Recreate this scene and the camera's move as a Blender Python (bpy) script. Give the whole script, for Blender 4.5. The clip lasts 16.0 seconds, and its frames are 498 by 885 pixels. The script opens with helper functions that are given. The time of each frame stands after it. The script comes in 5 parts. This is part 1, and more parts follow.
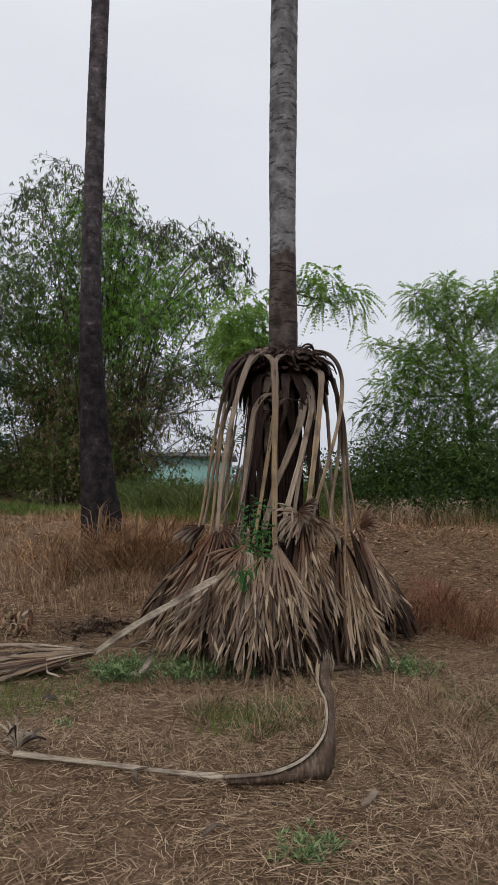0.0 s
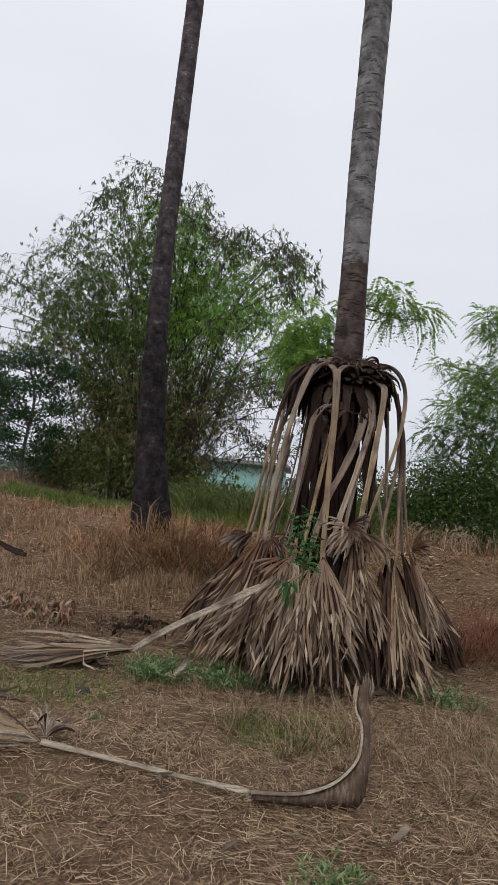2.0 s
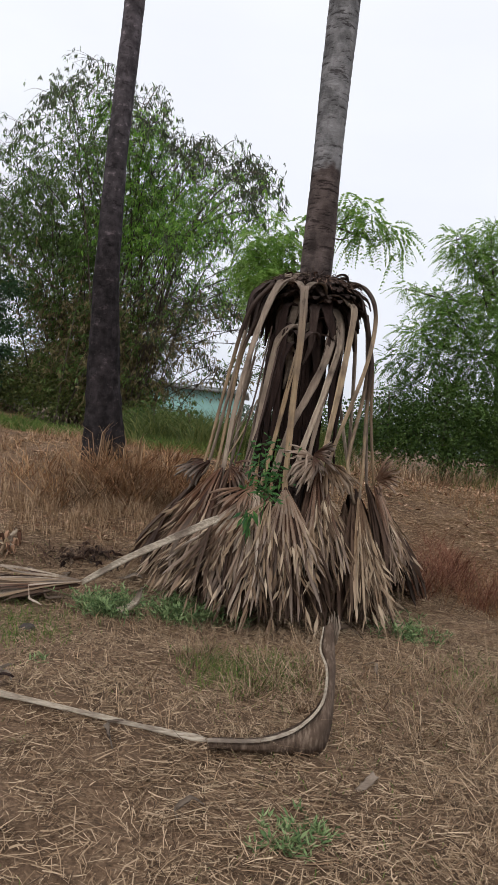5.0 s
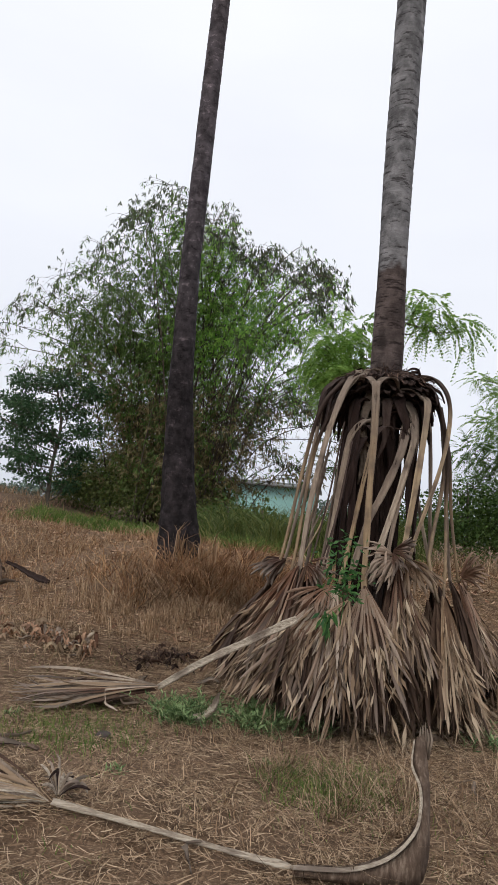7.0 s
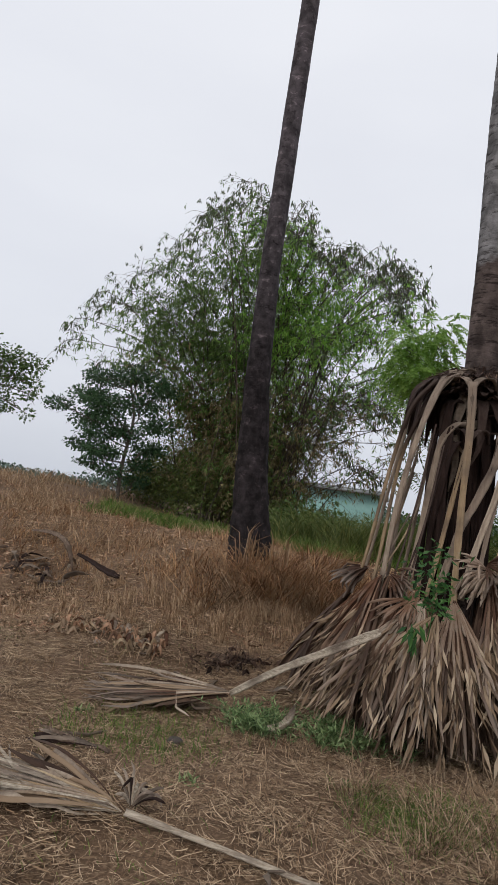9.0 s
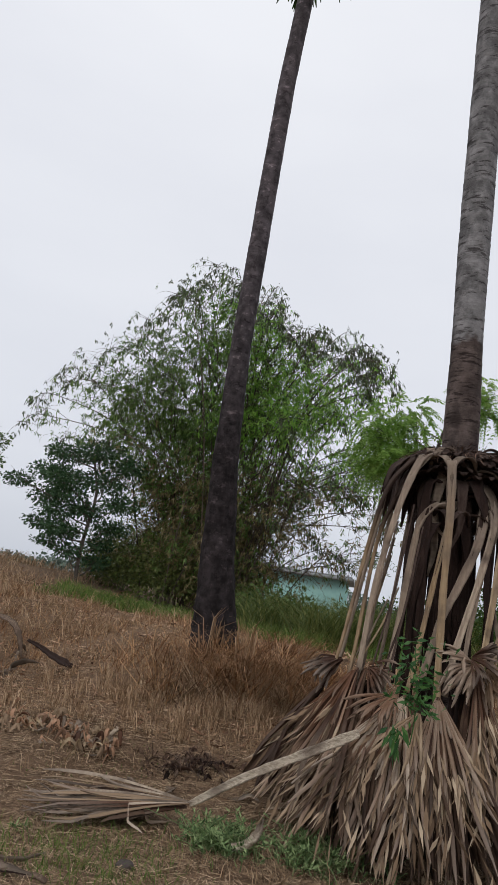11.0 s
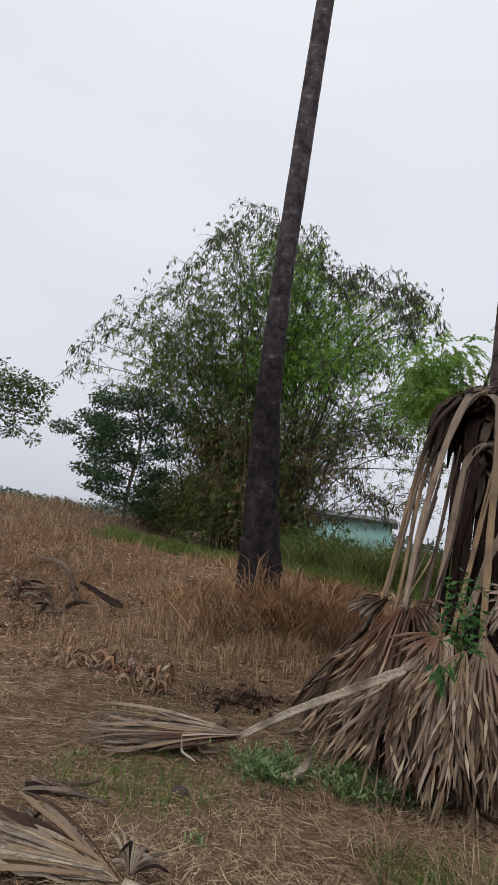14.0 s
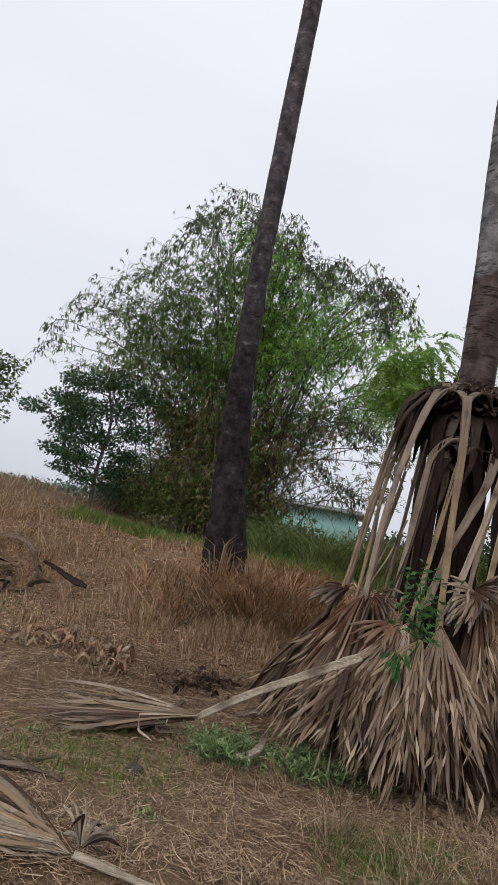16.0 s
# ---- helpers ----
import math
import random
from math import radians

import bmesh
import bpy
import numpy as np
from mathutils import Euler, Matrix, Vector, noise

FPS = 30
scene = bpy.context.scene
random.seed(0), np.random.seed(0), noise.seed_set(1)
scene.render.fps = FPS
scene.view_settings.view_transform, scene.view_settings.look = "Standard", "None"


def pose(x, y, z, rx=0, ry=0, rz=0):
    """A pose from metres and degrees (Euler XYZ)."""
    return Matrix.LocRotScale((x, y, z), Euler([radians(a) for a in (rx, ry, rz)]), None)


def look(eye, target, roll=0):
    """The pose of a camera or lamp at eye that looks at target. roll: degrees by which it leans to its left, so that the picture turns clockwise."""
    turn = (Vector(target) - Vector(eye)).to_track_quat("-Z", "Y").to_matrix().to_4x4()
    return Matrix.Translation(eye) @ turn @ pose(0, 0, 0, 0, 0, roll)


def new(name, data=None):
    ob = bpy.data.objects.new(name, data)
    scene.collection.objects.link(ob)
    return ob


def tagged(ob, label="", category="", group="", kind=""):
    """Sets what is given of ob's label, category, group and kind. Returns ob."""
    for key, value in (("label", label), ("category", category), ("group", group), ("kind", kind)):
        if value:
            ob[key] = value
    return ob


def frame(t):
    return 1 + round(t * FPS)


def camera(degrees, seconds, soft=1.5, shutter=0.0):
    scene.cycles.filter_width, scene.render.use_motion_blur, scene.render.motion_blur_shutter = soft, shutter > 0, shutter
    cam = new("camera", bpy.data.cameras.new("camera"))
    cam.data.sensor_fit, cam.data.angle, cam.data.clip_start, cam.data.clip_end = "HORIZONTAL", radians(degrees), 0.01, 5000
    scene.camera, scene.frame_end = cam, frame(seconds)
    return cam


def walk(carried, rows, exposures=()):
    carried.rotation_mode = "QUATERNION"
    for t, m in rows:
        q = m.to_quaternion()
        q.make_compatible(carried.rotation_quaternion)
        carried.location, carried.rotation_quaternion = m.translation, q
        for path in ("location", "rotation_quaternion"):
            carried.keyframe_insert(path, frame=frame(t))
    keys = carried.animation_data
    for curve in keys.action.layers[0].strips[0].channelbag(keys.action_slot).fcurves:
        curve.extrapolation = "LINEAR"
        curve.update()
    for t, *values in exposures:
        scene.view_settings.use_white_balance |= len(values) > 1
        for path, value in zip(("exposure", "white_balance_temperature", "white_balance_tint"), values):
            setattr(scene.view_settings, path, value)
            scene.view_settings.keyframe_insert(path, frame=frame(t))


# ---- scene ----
cam = camera(40.0, 16.0, soft=1.1)
PATH = [
    (0, (-0.027, 0.141, 1.581), (-0.026, 2.136, 1.721), 0.7),
    (0.5, (-0.022, 0.137, 1.573), (-0.125, 2.116, 1.845), 1.9),
    (1, (-0.033, 0.166, 1.572), (-0.287, 2.136, 1.807), 4.0),
    (1.5, (-0.026, 0.214, 1.563), (-0.292, 2.186, 1.763), 5.2),
    (2, (-0.023, 0.241, 1.557), (-0.187, 2.227, 1.719), 5.9),
    (2.5, (-0.049, 0.318, 1.571), (-0.102, 2.308, 1.758), 6.3),
    (3, (-0.102, 0.39, 1.571), (-0.154, 2.382, 1.737), 5.7),
    (3.2, (-0.123, 0.435, 1.569), (-0.171, 2.433, 1.638), 5.9),
    (5.3, (-0.063, 0.666, 1.552), (-0.08, 2.665, 1.515), 6.6),
    (5.5, (-0.066, 0.626, 1.553), (-0.14, 2.625, 1.563), 6.3),
    (6, (-0.067, 0.6, 1.557), (-0.288, 2.586, 1.654), 4.7),
    (6.5, (-0.074, 0.606, 1.562), (-0.327, 2.584, 1.723), 5.3),
    (7, (-0.09, 0.682, 1.564), (-0.343, 2.654, 1.782), 5.5),
    (7.5, (-0.087, 0.743, 1.56), (-0.436, 2.7, 1.776), 7.0),
    (8, (-0.108, 0.774, 1.568), (-0.565, 2.708, 1.791), 7.4),
    (8.2, (-0.146, 0.797, 1.542), (-0.592, 2.738, 1.733), 8.2),
    (10.3, (-0.341, 1.144, 1.55), (-0.764, 3.067, 1.9), 8.0),
    (10.5, (-0.342, 1.183, 1.541), (-0.79, 3.091, 1.938), 7.2),
    (11, (-0.368, 1.221, 1.54), (-0.736, 3.134, 1.99), 9.0),
    (11.5, (-0.38, 1.214, 1.548), (-0.714, 3.136, 1.986), 11.4),
    (12, (-0.374, 1.212, 1.534), (-0.699, 3.151, 1.901), 10.2),
    (12.5, (-0.366, 1.244, 1.528), (-0.677, 3.201, 1.794), 9.0),
    (13, (-0.372, 1.258, 1.538), (-0.702, 3.213, 1.802), 9.5),
    (13.5, (-0.368, 1.229, 1.532), (-0.797, 3.16, 1.822), 9.1),
    (14, (-0.381, 1.236, 1.532), (-0.849, 3.161, 1.808), 8.4),
    (14.5, (-0.375, 1.242, 1.523), (-0.827, 3.168, 1.813), 8.2),
    (15, (-0.363, 1.229, 1.523), (-0.785, 3.161, 1.821), 7.9),
    (15.5, (-0.376, 1.239, 1.528), (-0.768, 3.185, 1.765), 8.4),
    (16, (-0.361, 1.22, 1.512), (-0.743, 3.167, 1.767), 10.6),
]
walk(cam, [(t, look(eye, target, roll)) for t, eye, target, roll in PATH],
     exposures=[(0, 0.08), (3, 0.28), (5.5, 0.44), (7, 0.40), (7.5, 0.30), (8, 0.24), (11, 0.16), (13, 0.16), (14.5, 0.16), (15, 0.12), (16, 0.26)])

# ---- world and light: an overcast sky ----
world = bpy.data.worlds.new("overcast")
scene.world = world
world.use_nodes = True
wn, wl = world.node_tree.nodes, world.node_tree.links
wn.clear()
w_out = wn.new("ShaderNodeOutputWorld")
w_bg = wn.new("ShaderNodeBackground")
w_sky = wn.new("ShaderNodeTexSky")
w_sky.sky_type = 'NISHITA'
w_sky.sun_disc = False
w_sky.sun_elevation = radians(48)
w_sky.sun_rotation = radians(200)
w_sky.air_density, w_sky.dust_density, w_sky.ozone_density = 1.0, 6.0, 1.0
w_co = wn.new("ShaderNodeTexCoord")
w_noise = wn.new("ShaderNodeTexNoise")
w_noise.inputs["Scale"].default_value = 1.6
w_noise.inputs["Detail"].default_value = 5
w_map = wn.new("ShaderNodeMapping")
w_map.inputs["Scale"].default_value = (1, 1, 3)
w_ramp = wn.new("ShaderNodeValToRGB")
w_ramp.color_ramp.elements[0].position, w_ramp.color_ramp.elements[0].color = 0.3, (8.0, 8.1, 8.6, 1)
w_ramp.color_ramp.elements[1].position, w_ramp.color_ramp.elements[1].color = 0.7, (8.8, 8.88, 9.25, 1)
w_mix = wn.new("ShaderNodeMix")
w_mix.data_type = 'RGBA'
w_mix.inputs["Factor"].default_value = 0.93          # the cloud deck over the clear sky
wl.new(w_co.outputs["Generated"], w_map.inputs["Vector"])
wl.new(w_map.outputs["Vector"], w_noise.inputs["Vector"])
wl.new(w_noise.outputs["Fac"], w_ramp.inputs["Fac"])
wl.new(w_sky.outputs["Color"], w_mix.inputs["A"])
wl.new(w_ramp.outputs["Color"], w_mix.inputs["B"])
w_sep = wn.new("ShaderNodeSeparateXYZ")
w_grad = wn.new("ShaderNodeValToRGB")            # an overcast sky is brighter overhead than at the horizon
for w_el, (w_p, w_c) in zip((w_grad.color_ramp.elements[0], w_grad.color_ramp.elements[1], w_grad.color_ramp.elements.new(0.16)),
                            ((0.0, (0.66, 0.69, 0.73)), (0.45, (1.0, 1.0, 1.0)), (0.16, (0.80, 0.82, 0.85)))):
    w_el.position, w_el.color = w_p, (*w_c, 1)
w_mul = wn.new("ShaderNodeMix")
w_mul.data_type, w_mul.blend_type = 'RGBA', 'MULTIPLY'
w_mul.inputs["Factor"].default_value = 1.0
wl.new(w_co.outputs["Generated"], w_sep.inputs["Vector"])
wl.new(w_sep.outputs["Z"], w_grad.inputs["Fac"])
wl.new(w_mix.outputs["Result"], w_mul.inputs["A"])
wl.new(w_grad.outputs["Color"], w_mul.inputs["B"])
wl.new(w_mul.outputs["Result"], w_bg.inputs["Color"])
w_bg.inputs["Strength"].default_value = 0.1
wl.new(w_bg.outputs["Background"], w_out.inputs["Surface"])

sun = new("sun", bpy.data.lights.new("sun", 'SUN'))
sun.data.energy, sun.data.angle, sun.data.color = 0.6, radians(25), (1.0, 0.97, 0.92)
sun.matrix_world = look((-8, -20, 30), (0, 8, 0))

# ---- materials ----


def material(name, stops, scale=6.0, rough=0.85, island=0.0, obj=0.0, bump=0.3, bump_scale=40.0, stretch=(1, 1, 1),
             glow=0.0, detail=6.0, tint=None, tint_scale=0.6, spec=0.3, wear_tone=None, wear_tone_most=0.55):
    """A procedural surface: a colour ramp driven by noise, by each island and by each object; fine relief; large stains of tint;
    glow is the share of light that passes through a leaf."""
    m = bpy.data.materials.new(name)
    m.use_nodes = True
    n, k = m.node_tree.nodes, m.node_tree.links
    bsdf, out = n["Principled BSDF"], n["Material Output"]
    co = n.new("ShaderNodeTexCoord")
    mp = n.new("ShaderNodeMapping")
    mp.inputs["Scale"].default_value = stretch
    k.new(co.outputs["Object"], mp.inputs["Vector"])
    nz = n.new("ShaderNodeTexNoise")
    nz.inputs["Scale"].default_value, nz.inputs["Detail"].default_value, nz.inputs["Roughness"].default_value = scale, detail, 0.65
    k.new(mp.outputs["Vector"], nz.inputs["Vector"])
    value = nz.outputs["Fac"]
    for share, node, socket in ((island, "ShaderNodeNewGeometry", "Random Per Island"), (obj, "ShaderNodeObjectInfo", "Random")):
        if share:
            src = n.new(node)
            mx = n.new("ShaderNodeMix")
            mx.inputs["Factor"].default_value = share
            k.new(value, mx.inputs["A"])
            k.new(src.outputs[socket], mx.inputs["B"])
            value = mx.outputs["Result"]
    ramp = n.new("ShaderNodeValToRGB")
    els = ramp.color_ramp.elements
    while len(els) < len(stops):
        els.new(0.5)
    for e, (p, c) in zip(els, stops):
        e.position, e.color = p, (*c, 1)
    k.new(value, ramp.inputs["Fac"])
    colour = ramp.outputs["Color"]
    if tint:
        n2 = n.new("ShaderNodeTexNoise")
        n2.inputs["Scale"].default_value, n2.inputs["Detail"].default_value = tint_scale, 4
        k.new(co.outputs["Object"], n2.inputs["Vector"])
        r2 = n.new("ShaderNodeMapRange")
        r2.inputs["From Min"].default_value, r2.inputs["From Max"].default_value = 0.48, 0.66
        k.new(n2.outputs["Fac"], r2.inputs["Value"])
        mx = n.new("ShaderNodeMix")
        mx.data_type = 'RGBA'
        mx.inputs["B"].default_value = (*tint, 1)
        k.new(r2.outputs["Result"], mx.inputs["Factor"])
        k.new(colour, mx.inputs["A"])
        colour = mx.outputs["Result"]
    if wear_tone:
        at = n.new("ShaderNodeAttribute")
        at.attribute_name = "wear_tone"
        rw = n.new("ShaderNodeMapRange")
        rw.inputs["From Min"].default_value, rw.inputs["From Max"].default_value, rw.inputs["To Max"].default_value = 0.45, 1.0, wear_tone_most
        k.new(at.outputs["Fac"], rw.inputs["Value"])
        mw = n.new("ShaderNodeMix")
        mw.data_type = 'RGBA'
        mw.inputs["B"].default_value = (*wear_tone, 1)
        k.new(rw.outputs["Result"], mw.inputs["Factor"])
        k.new(colour, mw.inputs["A"])
        colour = mw.outputs["Result"]
    k.new(colour, bsdf.inputs["Base Color"])
    bsdf.inputs["Roughness"].default_value = rough
    bsdf.inputs["Specular IOR Level"].default_value = spec
    if bump:
        nb = n.new("ShaderNodeTexNoise")
        nb.inputs["Scale"].default_value, nb.inputs["Detail"].default_value = bump_scale, 5
        k.new(mp.outputs["Vector"], nb.inputs["Vector"])
        bp = n.new("ShaderNodeBump")
        bp.inputs["Strength"].default_value, bp.inputs["Distance"].default_value = bump, 0.01
        k.new(nb.outputs["Fac"], bp.inputs["Height"])
        k.new(bp.outputs["Normal"], bsdf.inputs["Normal"])
    if glow:
        tr = n.new("ShaderNodeBsdfTranslucent")
        k.new(colour, tr.inputs["Color"])
        ms = n.new("ShaderNodeMixShader")
        ms.inputs["Fac"].default_value = glow
        k.new(bsdf.outputs["BSDF"], ms.inputs[1])
        k.new(tr.outputs["BSDF"], ms.inputs[2])
        k.new(ms.outputs["Shader"], out.inputs["Surface"])
    return m


M_SOIL = material("dry_soil", [(0.25, (0.042, 0.026, 0.016)), (0.5, (0.155, 0.096, 0.057)), (0.75, (0.335, 0.228, 0.144))], 48, 0.95,
                  bump=0.9, bump_scale=60, tint=(0.100, 0.060, 0.035), tint_scale=0.9)
M_STRAW = material("straw", [(0.1, (0.058, 0.034, 0.019)), (0.55, (0.275, 0.178, 0.104)), (0.95, (0.57, 0.43, 0.285))], 3, 0.8, island=0.85, bump=0)
M_STUBBLE = material("dry_grass_tan", [(0.1, (0.170, 0.100, 0.052)), (0.5, (0.350, 0.228, 0.136)), (0.9, (0.60, 0.44, 0.285))], 2, 0.85, island=0.8, bump=0, glow=0.15)
M_REDGRASS = material("dry_grass_red", [(0.1, (0.128, 0.055, 0.024)), (0.5, (0.315, 0.170, 0.086)), (0.9, (0.60, 0.38, 0.205))], 2, 0.85, island=0.8, bump=0, glow=0.15)
M_REDTWIG = material("rusty_twig", [(0.1, (0.085, 0.030, 0.018)), (0.5, (0.20, 0.078, 0.045)), (0.9, (0.34, 0.17, 0.105))], 2, 0.85, island=0.8, bump=0)
M_GRASS = material("green_grass", [(0.1, (0.056, 0.108, 0.020)), (0.5, (0.108, 0.190, 0.034)), (0.9, (0.235, 0.290, 0.074))], 2, 0.6, island=0.8, bump=0, glow=0.3)
M_RANK = material("rank_grass", [(0.1, (0.052, 0.078, 0.018)), (0.5, (0.108, 0.145, 0.036)), (0.9, (0.25, 0.26, 0.085))], 2, 0.6, island=0.8, bump=0, glow=0.3)
M_WEED = material("weed_leaf", [(0.1, (0.040, 0.078, 0.026)), (0.5, (0.155, 0.245, 0.092)), (0.9, (0.34, 0.43, 0.20))], 4, 0.7, island=0.8, bump=0, glow=0.25)
M_SEEDLING = material("seedling_leaf", [(0.1, (0.028, 0.085, 0.026)), (0.5, (0.052, 0.145, 0.040)), (0.9, (0.11, 0.24, 0.06))], 4, 0.5, island=0.8, bump=0, glow=0.3)
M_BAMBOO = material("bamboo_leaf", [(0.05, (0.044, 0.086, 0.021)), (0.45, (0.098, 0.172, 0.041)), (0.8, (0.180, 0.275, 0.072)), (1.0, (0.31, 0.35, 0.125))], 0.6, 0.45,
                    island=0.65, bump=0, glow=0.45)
# tip leaves look dark against the sky: that backlit tone is in the colour
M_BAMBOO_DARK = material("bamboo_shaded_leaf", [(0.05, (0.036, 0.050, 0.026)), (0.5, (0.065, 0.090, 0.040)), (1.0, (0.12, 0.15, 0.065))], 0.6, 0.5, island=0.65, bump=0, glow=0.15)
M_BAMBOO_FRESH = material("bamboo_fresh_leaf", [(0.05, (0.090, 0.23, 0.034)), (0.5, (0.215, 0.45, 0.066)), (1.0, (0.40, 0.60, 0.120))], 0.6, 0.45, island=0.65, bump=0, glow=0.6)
M_BAMBOO_DRY = material("bamboo_dry_leaf", [(0.05, (0.105, 0.086, 0.038)), (0.5, (0.210, 0.170, 0.078)), (1.0, (0.330, 0.270, 0.145))], 0.6, 0.7, island=0.65, bump=0, glow=0.25)
M_CULM = material("bamboo_culm", [(0.2, (0.045, 0.035, 0.026)), (0.6, (0.09, 0.068, 0.048)), (0.9, (0.16, 0.12, 0.085))], 4, 0.6, obj=0.5, bump=0.2)
M_TREELEAF = material("feathery_leaf", [(0.05, (0.085, 0.185, 0.034)), (0.45, (0.200, 0.350, 0.075)), (0.9, (0.40, 0.56, 0.150))], 1.3, 0.45, island=0.4, bump=0, glow=0.6)
M_LOWLEAF = material("low_tree_leaf", [(0.05, (0.045, 0.100, 0.022)), (0.5, (0.110, 0.205, 0.045)), (0.95, (0.24, 0.37, 0.09))], 1.3, 0.45, island=0.4, bump=0, glow=0.45)
M_SHRUB = material("shrub_leaf", [(0.05, (0.028, 0.056, 0.014)), (0.5, (0.060, 0.112, 0.024)), (0.95, (0.125, 0.185, 0.044))], 0.8, 0.5, island=0.65, bump=0, glow=0.25)
M_OLIVE = material("olive_leaf", [(0.05, (0.050, 0.070, 0.020)), (0.5, (0.118, 0.150, 0.041)), (0.95, (0.23, 0.24, 0.085))], 0.8, 0.5, island=0.65, bump=0, glow=0.3)
M_DARKLEAF = material("dark_tree_leaf", [(0.05, (0.026, 0.062, 0.028)), (0.5, (0.048, 0.104, 0.044)), (0.95, (0.09, 0.16, 0.066))], 0.5, 0.5, island=0.6, bump=0, glow=0.25)
# greyed green: the haze of distance is mixed into this leaf colour
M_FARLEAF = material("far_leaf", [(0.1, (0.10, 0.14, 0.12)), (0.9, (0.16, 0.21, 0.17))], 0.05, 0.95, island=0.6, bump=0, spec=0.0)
M_BRANCH = material("branch_bark", [(0.2, (0.06, 0.05, 0.04)), (0.8, (0.16, 0.135, 0.11))], 12, 0.9, bump=0.5)
# stalks blend from tan at the foot to a darker tone at the top
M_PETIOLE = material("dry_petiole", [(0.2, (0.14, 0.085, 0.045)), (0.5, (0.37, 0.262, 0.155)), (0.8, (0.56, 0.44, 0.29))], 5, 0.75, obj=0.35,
                     bump=0.7, bump_scale=30, stretch=(10, 10, 0.5), tint=(0.20, 0.145, 0.10), tint_scale=4.5, wear_tone=(0.24, 0.19, 0.155), wear_tone_most=0.8)
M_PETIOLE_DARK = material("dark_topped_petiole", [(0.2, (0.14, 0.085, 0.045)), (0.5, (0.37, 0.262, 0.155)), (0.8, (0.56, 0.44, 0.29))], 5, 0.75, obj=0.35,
                     bump=0.7, bump_scale=30, stretch=(10, 10, 0.5), tint=(0.20, 0.145, 0.10), tint_scale=4.5, wear_tone=(0.050, 0.032, 0.026), wear_tone_most=0.96)
# near-black; inside the skirt it also stands in for the hollow's shade
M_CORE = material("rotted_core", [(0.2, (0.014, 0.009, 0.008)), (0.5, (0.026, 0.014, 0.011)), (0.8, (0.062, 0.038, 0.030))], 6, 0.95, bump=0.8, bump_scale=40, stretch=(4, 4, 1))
M_BASE = material("leaf_base", [(0.2, (0.026, 0.016, 0.013)), (0.5, (0.046, 0.028, 0.022)), (0.8, (0.125, 0.088, 0.072))], 5, 0.9, obj=0.3,
                  bump=0.8, bump_scale=40, stretch=(4, 4, 1))
M_BLADE = material("dead_fan_blade", [(0.20, (0.030, 0.014, 0.009)), (0.46, (0.125, 0.062, 0.038)), (0.66, (0.262, 0.170, 0.115)), (0.90, (0.58, 0.475, 0.375))], 9, 0.8, island=0.15, obj=0.62,
                   bump=0.4, bump_scale=50, glow=0.05, wear_tone=(0.36, 0.30, 0.245))
M_BLADE_TAN = material("dead_fan_tan", [(0.15, (0.075, 0.040, 0.022)), (0.45, (0.26, 0.165, 0.096)), (0.80, (0.50, 0.375, 0.25))], 9, 0.8, island=0.15, obj=0.58, bump=0.4, bump_scale=50, glow=0.05, wear_tone=(0.38, 0.295, 0.215))
M_BLADE_BROWN = material("dead_fan_brown", [(0.18, (0.026, 0.011, 0.006)), (0.50, (0.130, 0.060, 0.033)), (0.86, (0.38, 0.245, 0.165))], 9, 0.8, island=0.15, obj=0.58, bump=0.4, bump_scale=50, glow=0.05,
                         wear_tone=(0.38, 0.30, 0.23))
# beneath the skirt's fans this dark tone paints shade into the gaps
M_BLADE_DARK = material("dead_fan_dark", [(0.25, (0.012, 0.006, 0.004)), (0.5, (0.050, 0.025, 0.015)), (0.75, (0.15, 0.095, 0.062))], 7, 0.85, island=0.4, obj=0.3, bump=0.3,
                        bump_scale=50, wear_tone=(0.070, 0.046, 0.033))
M_FIBRE = material("base_fibre", [(0.15, (0.022, 0.013, 0.010)), (0.5, (0.072, 0.040, 0.029)), (0.9, (0.20, 0.125, 0.088))], 6, 0.95, island=0.7, bump=0)
M_PETGREY = material("grey_petiole", [(0.2, (0.174, 0.129, 0.098)), (0.5, (0.334, 0.259, 0.195)), (0.8, (0.551, 0.448, 0.338))], 5, 0.8, obj=0.35,
                     bump=0.7, bump_scale=30, stretch=(10, 10, 0.5), tint=(0.15, 0.112, 0.086), tint_scale=4.5, wear_tone=(0.17, 0.135, 0.112))
M_FALLEN = material("weathered_leaf_base", [(0.2, (0.09, 0.068, 0.052)), (0.5, (0.19, 0.145, 0.11)), (0.8, (0.38, 0.30, 0.23))], 5, 0.85, obj=0.2, bump=0.7, bump_scale=30,
                    stretch=(1.5, 6, 6), tint=(0.10, 0.078, 0.06), tint_scale=3.5)
M_SHEATH = material("leaf_sheath", [(0.25, (0.060, 0.038, 0.027)), (0.5, (0.140, 0.096, 0.068)), (0.75, (0.33, 0.25, 0.19))], 9, 0.9, bump=0.9, bump_scale=35, stretch=(5, 5, 1.3),
                    tint=(0.088, 0.059, 0.042), tint_scale=5.0)
M_STICK = material("bleached_stalk", [(0.25, (0.15, 0.110, 0.078)), (0.5, (0.50, 0.42, 0.325)), (0.8, (0.76, 0.68, 0.56))], 9, 0.8, bump=0.9, bump_scale=30, stretch=(0.7, 11, 11), tint=(0.20, 0.155, 0.12), tint_scale=4.0)
M_DEBRIS = material("leaf_debris", [(0.15, (0.085, 0.052, 0.032)), (0.5, (0.235, 0.158, 0.098)), (0.9, (0.46, 0.36, 0.255))], 6, 0.85, island=0.75, bump=0.2)
